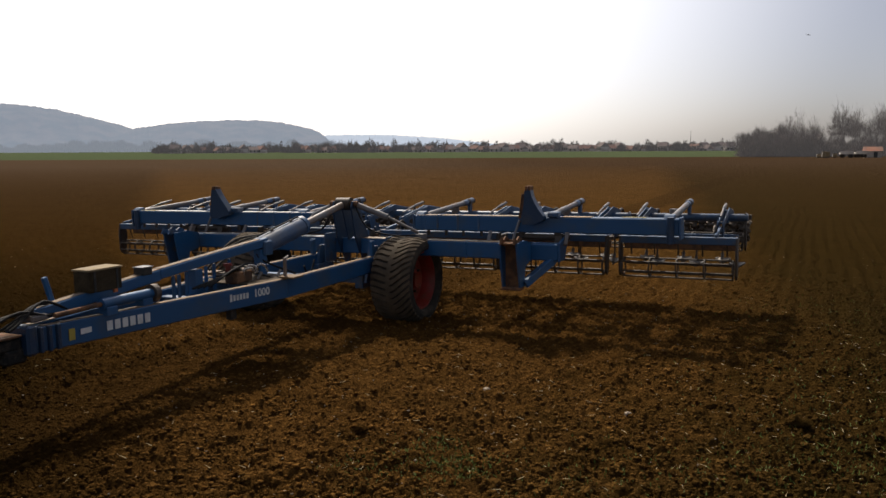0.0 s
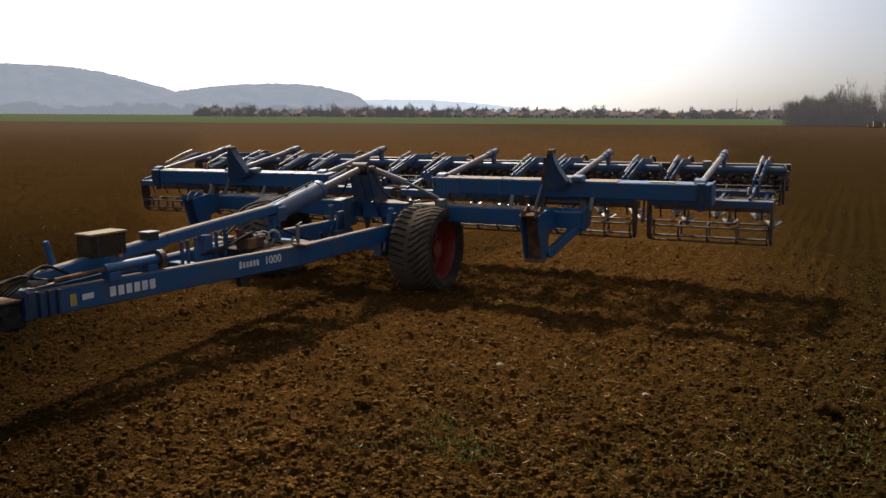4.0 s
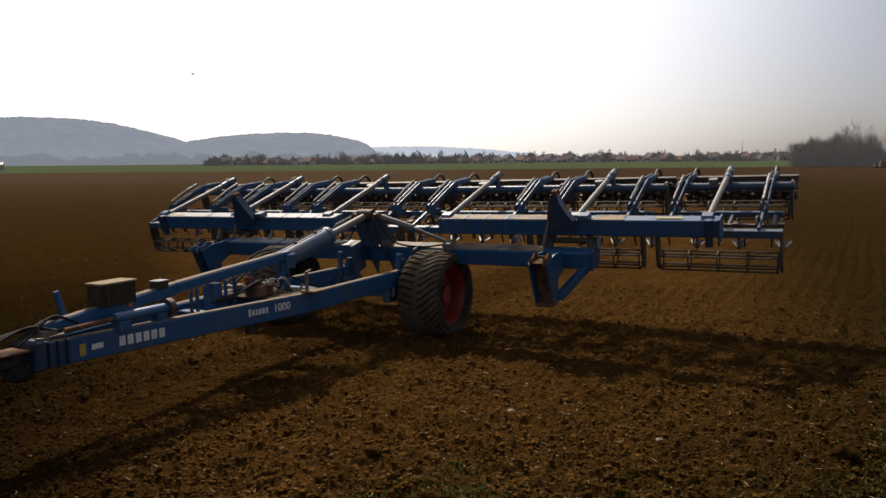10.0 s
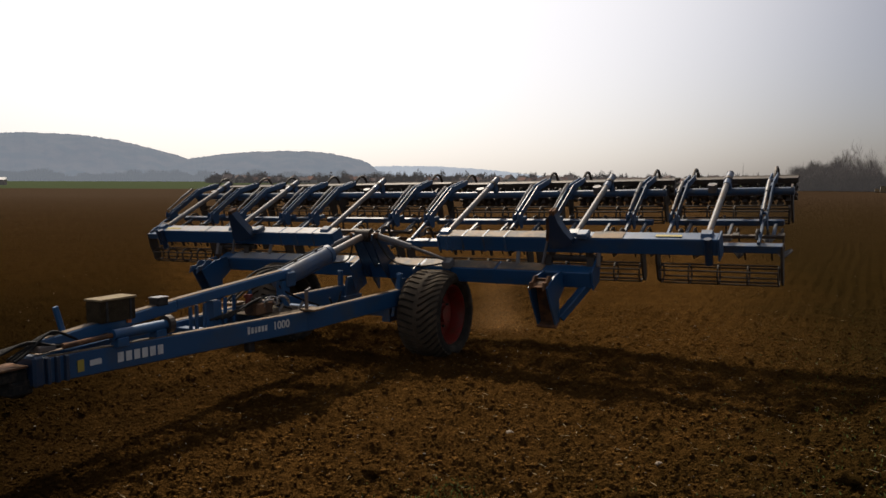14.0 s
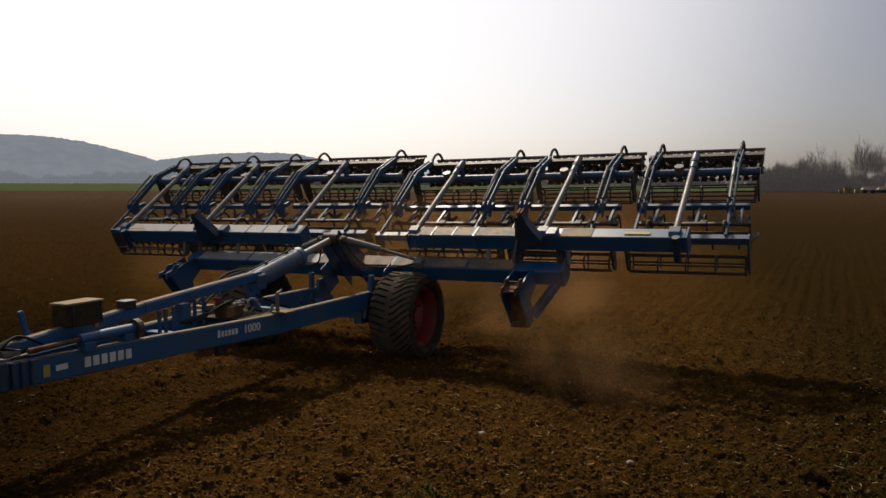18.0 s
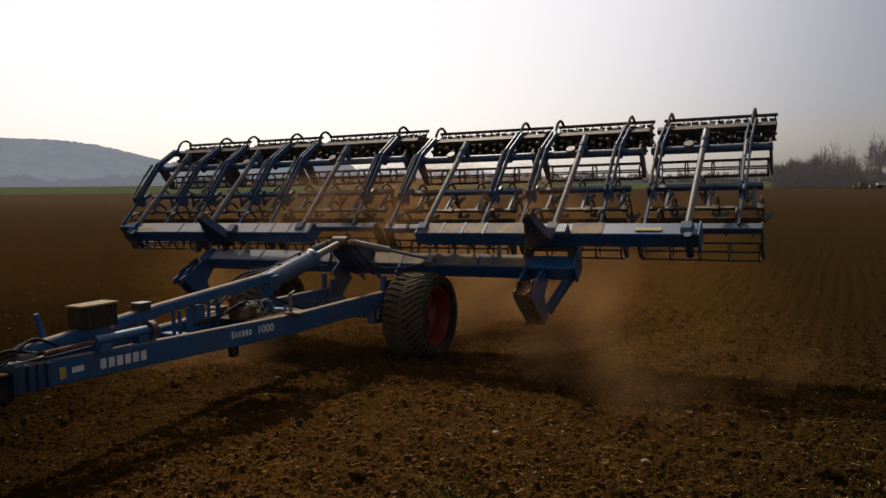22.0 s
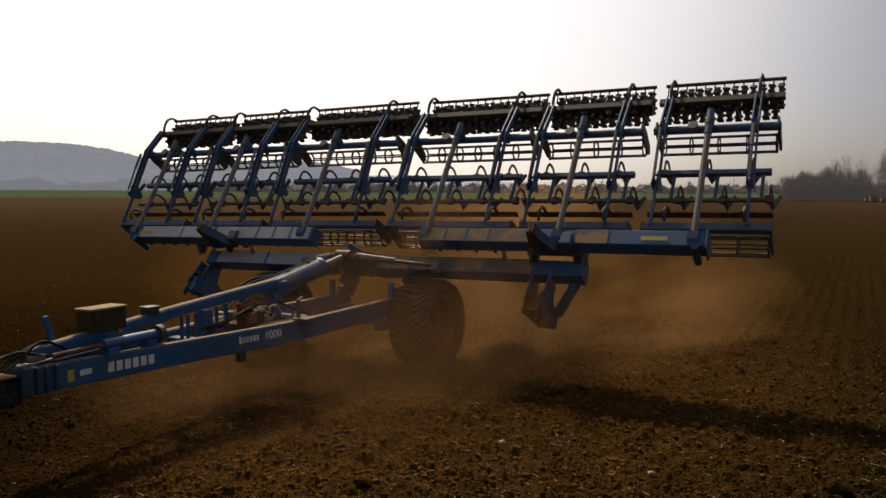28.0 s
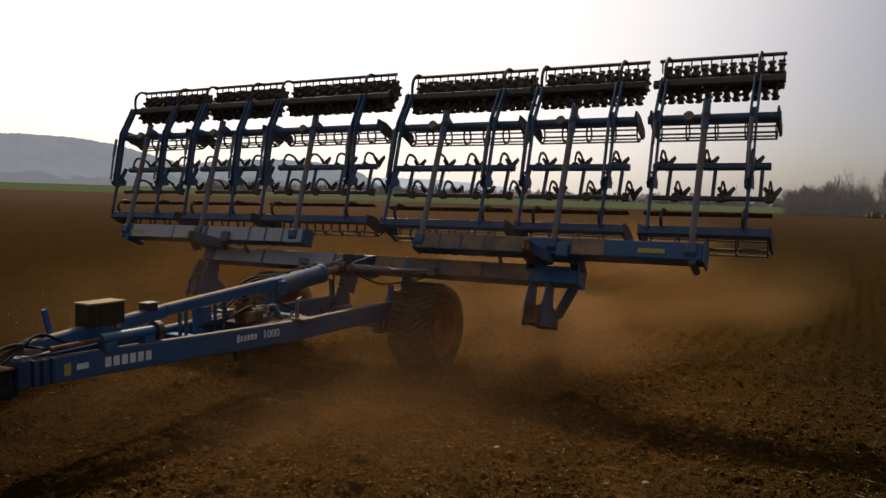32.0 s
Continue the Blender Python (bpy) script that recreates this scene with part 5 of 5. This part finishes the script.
protos = [house(9, 7, 3.2, 0.9, "red tiled roof", M_VROOF), house(12, 7, 2.8, 0.75, "brown tiled roof", M_VROOF2), house(8, 8, 4.6, 0.85, "grey roof", M_VROOF2), house(7, 6, 2.6, 1.0, "red tiled roof", M_VROOF)]
for i in range(150):
    u = 395 + 1000 * (i + rw.random()) / 150
    d = rw.choice((rw.uniform(690, 780), rw.uniform(780, 1150)))
    x, y = at_view(u, d)
    m = Matrix.Translation((x, y, rw.uniform(-0.8, 0))) @ pose(0, 0, 0, 0, 0, rw.uniform(-80, 80))
    if i < 4:
        protos[i].matrix_basis = m
    else:
        copy_thing(protos[rw.randrange(4)], m)

x, y = at_view(1318, 1400)
mast = tagged(new("radio_mast"), "thin lattice radio mast beyond the village", "mast")
mast.matrix_basis = Matrix.Translation((x, y, 0))
part("pole", Geo().tube([(0, 0, 0), (0, 0, 32)], 0.5, 6, True, 0.2), M_STEEL, mast)
part("guy_foot", Geo().box((0, 0, 0.5), (3, 3, 1.0)), M_WALL, mast)
x, y = at_view(-20, 420)
barn = tagged(new("greenhouse"), "low pale farm building at the edge of the fields", "farm building")
barn.matrix_basis = Matrix.Translation((x, y, 0)) @ pose(0, 0, 0, 0, 0, 20)
part("wall", Geo().box((0, 0, 1.2), (18, 7, 2.4), 0.02), M_TWIG, barn)
part("roof", Geo().prism([(-3.8, 2.4), (3.8, 2.4), (0, 3.6)], 0, -9.3, 9.3), M_WHITE, barn, "pale sheet roof")
x, y = at_view(1657, 212)
shed = tagged(new("farm_shed"), "low farm shed with an orange-brown roof at the field edge", "shed")
shed.matrix_basis = Matrix.Translation((x, y, 0)) @ pose(0, 0, 0, 0, 0, -25)
part("wall", Geo().box((0, 0, 0.75), (3.6, 2.8, 1.5), 0.02), M_WALL, shed)
part("roof", Geo().prism([(-1.7, 1.45), (1.7, 1.45), (0, 2.5)], 0, -2.0, 2.0), M_ROOF, shed, "orange-brown tiled roof")
part("door", Geo().box((0.5, -1.42, 0.65), (0.8, 0.06, 1.3)), M_PANE, shed)


def trailer(w):
    tr = tagged(new("farm_trailer"), "low pale farm trailer parked at the field edge", "trailer", "trailers at the field edge")
    part("bed", Geo().box((0, 0, 1.0), (w, 1.9, 0.35), 0.03), M_WALL, tr)
    part("side_board", Geo().box((0, -0.93, 1.35), (w, 0.06, 0.35), 0.01), M_WALL, tr)
    for x in (-w * 0.3, w * 0.3):
        for y in (-0.85, 0.85):
            part("wheel", Geo().tube([(x, y - 0.12, 0.42), (x, y + 0.12, 0.42)], 0.42, 14), M_RUBBER, tr)
    return tr


for k, (u, d, w) in enumerate([(1608, 205, 2.8), (1634, 209, 2.4)]):
    x, y = at_view(u, d)
    trailer(w).matrix_basis = Matrix.Translation((x, y, 0)) @ pose(0, 0, 0, 0, 0, -20 + 9 * k)


def crate(w, h):
    """A slatted bulk crate on a pallet."""
    t = tagged(new("bulk_crate"), "pale slatted bulk crate standing at the field edge", "crate", "crates at the field edge")
    part("pallet", Geo().box((0, 0, 0.07), (w + 0.1, 1.0, 0.14), 0.01), M_CRATE, t)
    for k in range(4):
        part("slat", Geo().box((0, -0.47, 0.2 + (h - 0.15) * (k + 0.5) / 4), (w, 0.03, (h - 0.15) / 4 - 0.03), 0.005), M_LID, t)
    part("box_body", Geo().box((0, 0, 0.15 + (h - 0.15) / 2), (w - 0.06, 0.88, h - 0.15), 0.01), M_WALL, t)
    return t


for u, d, w, h in ((1556, 206, 0.9, 0.8), (1566, 205, 0.9, 1.4), (1573, 206, 0.8, 1.3), (1586, 208, 1.0, 0.9)):
    x, y = at_view(u, d)
    crate(w, h).matrix_basis = Matrix.Translation((x, y, 0)) @ pose(0, 0, 0, 0, 0, -22)


# ---- dust shaken from the rising tools ----
def dust_material(name, density):
    m = bpy.data.materials.new(name)
    m.use_nodes = True
    nt = m.node_tree
    nt.nodes.remove(nt.nodes["Principled BSDF"])
    d, tr, mx = nt.nodes.new("ShaderNodeBsdfDiffuse"), nt.nodes.new("ShaderNodeBsdfTranslucent"), nt.nodes.new("ShaderNodeMixShader")
    for n in (d, tr):
        n.inputs["Color"].default_value = (0.46, 0.26, 0.11, 1)
    mx.inputs[0].default_value = 0.68
    nt.links.new(d.outputs[0], mx.inputs[1])
    nt.links.new(tr.outputs[0], mx.inputs[2])
    thin, veil_mix = nt.nodes.new("ShaderNodeBsdfTransparent"), nt.nodes.new("ShaderNodeMixShader")
    veil_mix.inputs[0].default_value = density
    nt.links.new(thin.outputs[0], veil_mix.inputs[1])
    nt.links.new(mx.outputs[0], veil_mix.inputs[2])
    nt.links.new(veil_mix.outputs[0], nt.nodes["Material Output"].inputs[0])
    return m


M_MOTE = material("soil_crumbs", (0.30, 0.17, 0.075), (0.22, 0.12, 0.05), 0.95, 0.0, 9, 0.4, 0.6, 60, 0.1, 0.0, spec=0.0)
M_DUST = dust_material("soil_dust", 0.0065)
M_HAZE = dust_material("hanging_dust", 0.0045)
M_DUST_THIN = dust_material("thin_soil_dust", 0.0105)
M_DUST_WING = dust_material("soil_dust_at_the_tools", 0.021)


def dust_mesh(seed, spread, lobes, shells, mat, rough):
    """A thin cloud: overlapping lobes, each of lumpy faint shells one in the other."""
    rnd = random.Random(seed)
    bm = bmesh.new()
    for k in range(lobes):
        c = Vector([rnd.gauss(0, 0.55) * q for q in spread])
        size = rnd.uniform(0.45, 0.9)
        shift = Vector((rnd.uniform(-9, 9), k * 3.1, seed))
        for s in range(shells):
            made = bmesh.ops.create_icosphere(bm, subdivisions=3, radius=1.0)["verts"]
            r = size * (0.2 + 0.8 * (s + 1) / shells)
            for v in made:
                d = v.co.normalized()
                w = r * (1 + rough * noise.noise(d * 1.4 + shift) + 0.55 * rough * noise.noise(d * 3.1 + shift + Vector((s * 0.5, 0, 0))))
                v.co = c + Vector((d.x * spread[0], d.y * spread[1], d.z * spread[2])) * w
    me = bpy.data.meshes.new("dust_cloud")
    bm.to_mesh(me)
    bm.free()
    me.materials.append(mat)
    me.polygons.foreach_set("use_smooth", [True] * len(me.polygons))
    return me


def mote_mesh(seed, spread, motes, size):
    """Fine crumbs in the air before the machine: tiny flakes, thickest in the middle."""
    rng = np.random.default_rng(seed)
    p = rng.normal(0, 0.5, (motes, 3)) * np.array(spread)
    v = p[:, None, :] + rng.normal(0, 1, (motes, 3, 3)) * size * 0.5
    return big_mesh("dust_cloud", v.reshape(-1, 3), np.arange(3 * motes).reshape(-1, 3), M_MOTE, False)


DUST_SHAPES = [dust_mesh(41, (0.95, 0.5, 0.5), 4, 6, M_DUST, 0.4), dust_mesh(42, (0.60, 0.45, 0.72), 5, 8, M_DUST, 0.4), dust_mesh(43, (2.4, 0.6, 0.70), 6, 8, M_DUST_THIN, 0.35),
               dust_mesh(45, (1.9, 0.55, 0.66), 5, 8, M_DUST_WING, 0.4), mote_mesh(44, (2.2, 0.8, 0.8), 90000, 0.0032), dust_mesh(46, (2.6, 1.3, 0.22), 5, 7, M_DUST_THIN, 0.35), dust_mesh(47, (3.2, 0.55, 1.1), 6, 8, M_HAZE, 0.3)]
# start, shape, place to which it drifts (x, y, z from the machine's middle), seconds of drift
DUST_FIRST = [
    (13.2, 1, 1.0, 1.0, 1.8, 2.6), (13.6, 1, -0.5, 1.1, 1.8, 2.6), (14.2, 0, 2.4, 0.8, 1.9, 3.2), (14.6, 1, 2.7, -1.2, 0.4, 2.6), (15.0, 0, -2.0, 1.1, 2.0, 3.4),
    (14.8, 1, 3.2, -1.8, 0.3, 3.2), (15.8, 3, 0.0, 1.0, 2.0, 4.0), (16.2, 3, 1.9, 1.1, 1.9, 4.0), (15.5, 1, 3.7, -1.8, 0.35, 3.4), (16.4, 0, -4.6, 0.8, 1.5, 3.0), (17.0, 1, -4.4, 0.8, 1.5, 3.4),
    (17.2, 4, 0.6, -1.9, 1.4, 9.0), (17.6, 3, -1.2, 1.0, 2.05, 4.0), (16.9, 1, 3.9, -2.0, 0.1, 3.4),
]
DUST_MIDDLE = [
    (18.8, 3, 1.6, 0.8, 1.8, 4.0), (19.2, 3, -0.2, 0.8, 2.1, 4.4), (19.8, 1, 2.9, -1.6, 0.3, 3.2), (20.2, 3, 0.6, 1.1, 2.1, 4.4), (20.5, 4, 2.4, -1.9, 0.9, 9.0),
    (21.0, 2, 1.2, 1.0, 0.9, 4.6), (21.4, 3, 0.4, 1.0, 2.2, 5.0), (22.0, 2, 0.2, 1.1, 0.5, 4.4), (22.0, 4, 1.2, -1.9, 1.3, 7.0),
    (20.8, 2, 0.6, -1.8, 0.4, 3.0), (22.4, 2, 1.0, -1.9, 0.5, 3.5), (23.0, 3, 1.4, 1.0, 1.5, 5.0), (20.6, 2, -0.2, -0.9, 2.3, 4.4), (21.4, 2, -1.2, -0.8, 2.4, 4.0), (22.4, 2, 0.9, -1.0, 2.2, 3.2), (20.0, 1, 3.9, -2.4, 0.3, 2.2), (20.6, 0, 4.9, -1.4, 0.35, 2.4), (22.2, 6, 0.8, -2.3, 0.9, 4.0), (23.4, 5, 0.8, -2.6, 0.12, 5.0), (23.8, 2, 2.4, 0.8, 0.8, 4.4),
]
DUST_LAST = [
    (24.0, 4, 2.6, -1.9, 1.4, 6.0), (24.4, 3, 1.0, 0.8, 1.8, 5.0), (25.0, 2, 2.8, 1.0, 0.9, 5.0), (25.2, 2, 1.6, 1.1, 0.3, 4.8), (25.4, 5, 2.4, -2.8, 0.14, 5.0), (22.8, 6, 0.6, -2.2, 1.0, 5.0), (25.0, 6, 2.2, -2.2, 1.2, 5.0), (26.4, 6, -2.2, -2.0, 1.2, 5.0), (27.4, 6, 1.0, -2.4, 1.0, 4.4),
    (24.6, 2, 0.4, -1.9, 0.5, 3.5), (25.6, 2, 0.8, 1.1, 0.35, 5.0), (26.2, 2, 2.6, 0.8, 1.3, 5.0), (27.0, 2, 3.8, 1.0, 0.7, 4.6), (27.2, 5, 0.2, -3.0, 0.10, 4.4), (27.6, 2, -1.2, 0.8, 0.6, 4.2),
    (27.8, 5, 3.4, -2.4, 0.14, 4.0), (28.2, 2, 1.8, 1.0, 1.2, 3.6), (28.6, 2, 2.4, 1.1, 0.4, 3.2),
]
dust_clouds = []
for k, (t0, shape, px, py, pz, span) in enumerate(DUST_FIRST + DUST_MIDDLE + DUST_LAST):
    ob = tagged(new("dust_cloud", DUST_SHAPES[shape]), "thin brown dust cloud drifting from the lifted tools", "dust", "dust clouds under the machine", "stuff")
    high = MACHINE @ Vector((px, py, pz))
    dust_clouds.append((ob, t0, Vector((high.x - 0.3, high.y + 0.3, (-1.9, -2.3, -2.6, -2.6, -3.6, -1.2, -3.8)[shape])), high, span, 47 * k))


# ---- small birds over the field ----
def bird():
    """A small dark bird with spread wings, flying towards +x."""
    body = Geo().lathe([(-0.09, 0.0), (-0.05, 0.012), (0.0, 0.024), (0.05, 0.02), (0.075, 0.016), (0.10, 0.0)], 10)
    ob = tagged(new("bird"), "small dark bird flying over the field", "bird", "birds over the field")
    part("body", body, M_BLACK, ob, smooth=True)
    part("tail", Geo().prism([(-0.08, -0.008), (-0.15, -0.03), (-0.15, 0.03), (-0.08, 0.008)], 2, -0.004, 0.004), M_BLACK, ob)
    for s in (-1, 1):
        part("wing", Geo().prism([(0.05, s * 0.01), (0.03, s * 0.10), (-0.03, s * 0.19), (-0.03, s * 0.12), (-0.03, s * 0.01)], 2, 0.004, 0.012), M_BLACK, ob)
    return ob


# when each bird passes, where, and its speed (x, y, z)
FLIGHTS = [
    (0.0, (20.5, 39.2, 7.9), (11.0, 3.0, 0.4)),
    (9.0, (7.6, 39.1, 6.1), (-12.0, 2.0, 0.5)),
    (9.0, (10.3, 44.4, 8.8), (10.0, -2.0, -0.3)),
    (17.0, (12.4, 39.7, 7.8), (12.0, 2.0, 0.3)),
    (17.0, (16.8, 44.7, 7.1), (11.0, 3.5, -0.2)),
    (20.0, (10.7, 42., 10.), (-11.0, 1.5, 0.4)),
    (24.0, (3.4, 41.3, 9.2), (12.0, -1.0, 0.3)),
    (24.0, (5.8, 49.3, 7.9), (11.5, 1.5, 0.2)),
    (24.0, (4.1, 54.5, 7.9), (12.5, 2.0, -0.2)),
    (24.0, (20., 40., 7.1), (-11.0, 2.5, 0.3)),
]
birds = []
for k, (when, place, speed) in enumerate(FLIGHTS):
    ob = bird() if k == 0 else copy_thing(birds[0][0], Matrix.Identity(4))
    birds.append((ob, when, Vector(place), Vector(speed)))


# ---- motion ----
def motions():
    # seconds, tip in degrees, lift in metres, lean in degrees
    right = [(0, -12.7, -.01, .1), (1, -11.3, -.01, .1), (2, -10.0, -.01, .1), (4, -6.8, 0, .15), (7, -2.6, 0, .2), (8, -1.3, 0, .2), (9, 0.2, 0, .25), (11, 2.6, 0, .4), (12, 4.0, 0, .45), (13, 5.7, 0, .5), (16, 11.3, 0, .45), (19, 17.3, .005, .3), (20, 19.6, .005, .2),
             (22, 23.9, .005, .15), (24, 28.5, 0, .2), (25, 30.8, 0, .15), (28, 38.4, .01, -.05), (30, 43.6, 0, -.05), (31, 47.8, -.01, .05), (32, 51.6, -.015, .15)]
    left = [(0, -12.7, 0, .2), (1, -11.3, 0, .2), (2, -9.8, 0, .2), (4, -5.9, 0, .2), (7, -2.0, 0, .15), (8, -0.7, 0, .15), (9, 0.6, 0, .15), (11, 3.3, 0, .15), (12, 4.8, 0, .15), (13, 6.6, 0, .15), (16, 13.6, 0, .1), (19, 20.2, 0, .1), (20, 22.4, 0, .1),
            (22, 26.9, 0, .1), (24, 31.6, 0, .15), (25, 33.7, 0, .2), (28, 41.4, 0, .3), (30, 47.6, 0, .35), (31, 52.2, 0, .45), (32, 57.0, 0, .55)]
    both = [(t, (a + e) / 2, (b + g) / 2, 0.0) for (t, a, b, _), (_, e, g, _) in zip(right, left)]

    def tip(a, lift, lean):
        return Matrix.Translation(PIVOT + Vector((0, 0, lift))) @ pose(0, 0, 0, 0, -lean) @ pose(0, 0, 0, a + 12.4)
    walk(wing_right, [(t, tip(*q)) for t, *q in right])
    walk(wing_left, [(t, tip(*q)) for t, *q in left])
    walk(carrier, [(t, tip(*q)) for t, *q in both])
    foot = Vector((-0.06, -2.95, 1.20))
    rows_body, rows_rod = [], []
    for t, *q in both:
        pin = tip(*q) @ Vector((-0.06, 0.10, 0.57))
        lean = math.degrees(math.atan2(pin.z - foot.z, pin.y - foot.y))
        rows_body.append((t, Matrix.Translation(foot) @ pose(0, 0, 0, lean)))
        rows_rod.append((t, Matrix.Translation(pin) @ pose(0, 0, 0, lean)))
    walk(ram, rows_body)
    walk(ram_rod, rows_rod)
    for ob, when, place, speed in birds:
        rows = [(s, place + speed * (1.7 * (s - when))) for s in (0, 32)]
        walk(ob, [(s, Matrix.Translation(p) @ pose(0, 0, 0, 20, 0, math.degrees(math.atan2(speed.y, speed.x)))) for s, p in rows])
    for ob, t0, low, high, span, turn in dust_clouds:
        settled = t0 + span + 4.5
        rows = [(0, low, 0), (t0, low, 0), (t0 + span * 0.35, low.lerp(high, 0.62), 6), (t0 + span, high, 16)]
        fall = Vector((0.5, -0.2, low.z - high.z))
        if settled < 31.9:
            rows += [(settled, high + fall, 26), (32, high + fall, 26)]
        elif t0 + span < 31.9:
            rows.append((32, high + fall * (0.5 * ((32 - t0 - span) / 4.5) ** 2), 26))
        walk(ob, [(t, Matrix.Translation(p) @ pose(0, 0, 0, 0, 0, turn % 60 + a)) for t, p, a in rows])


motions()
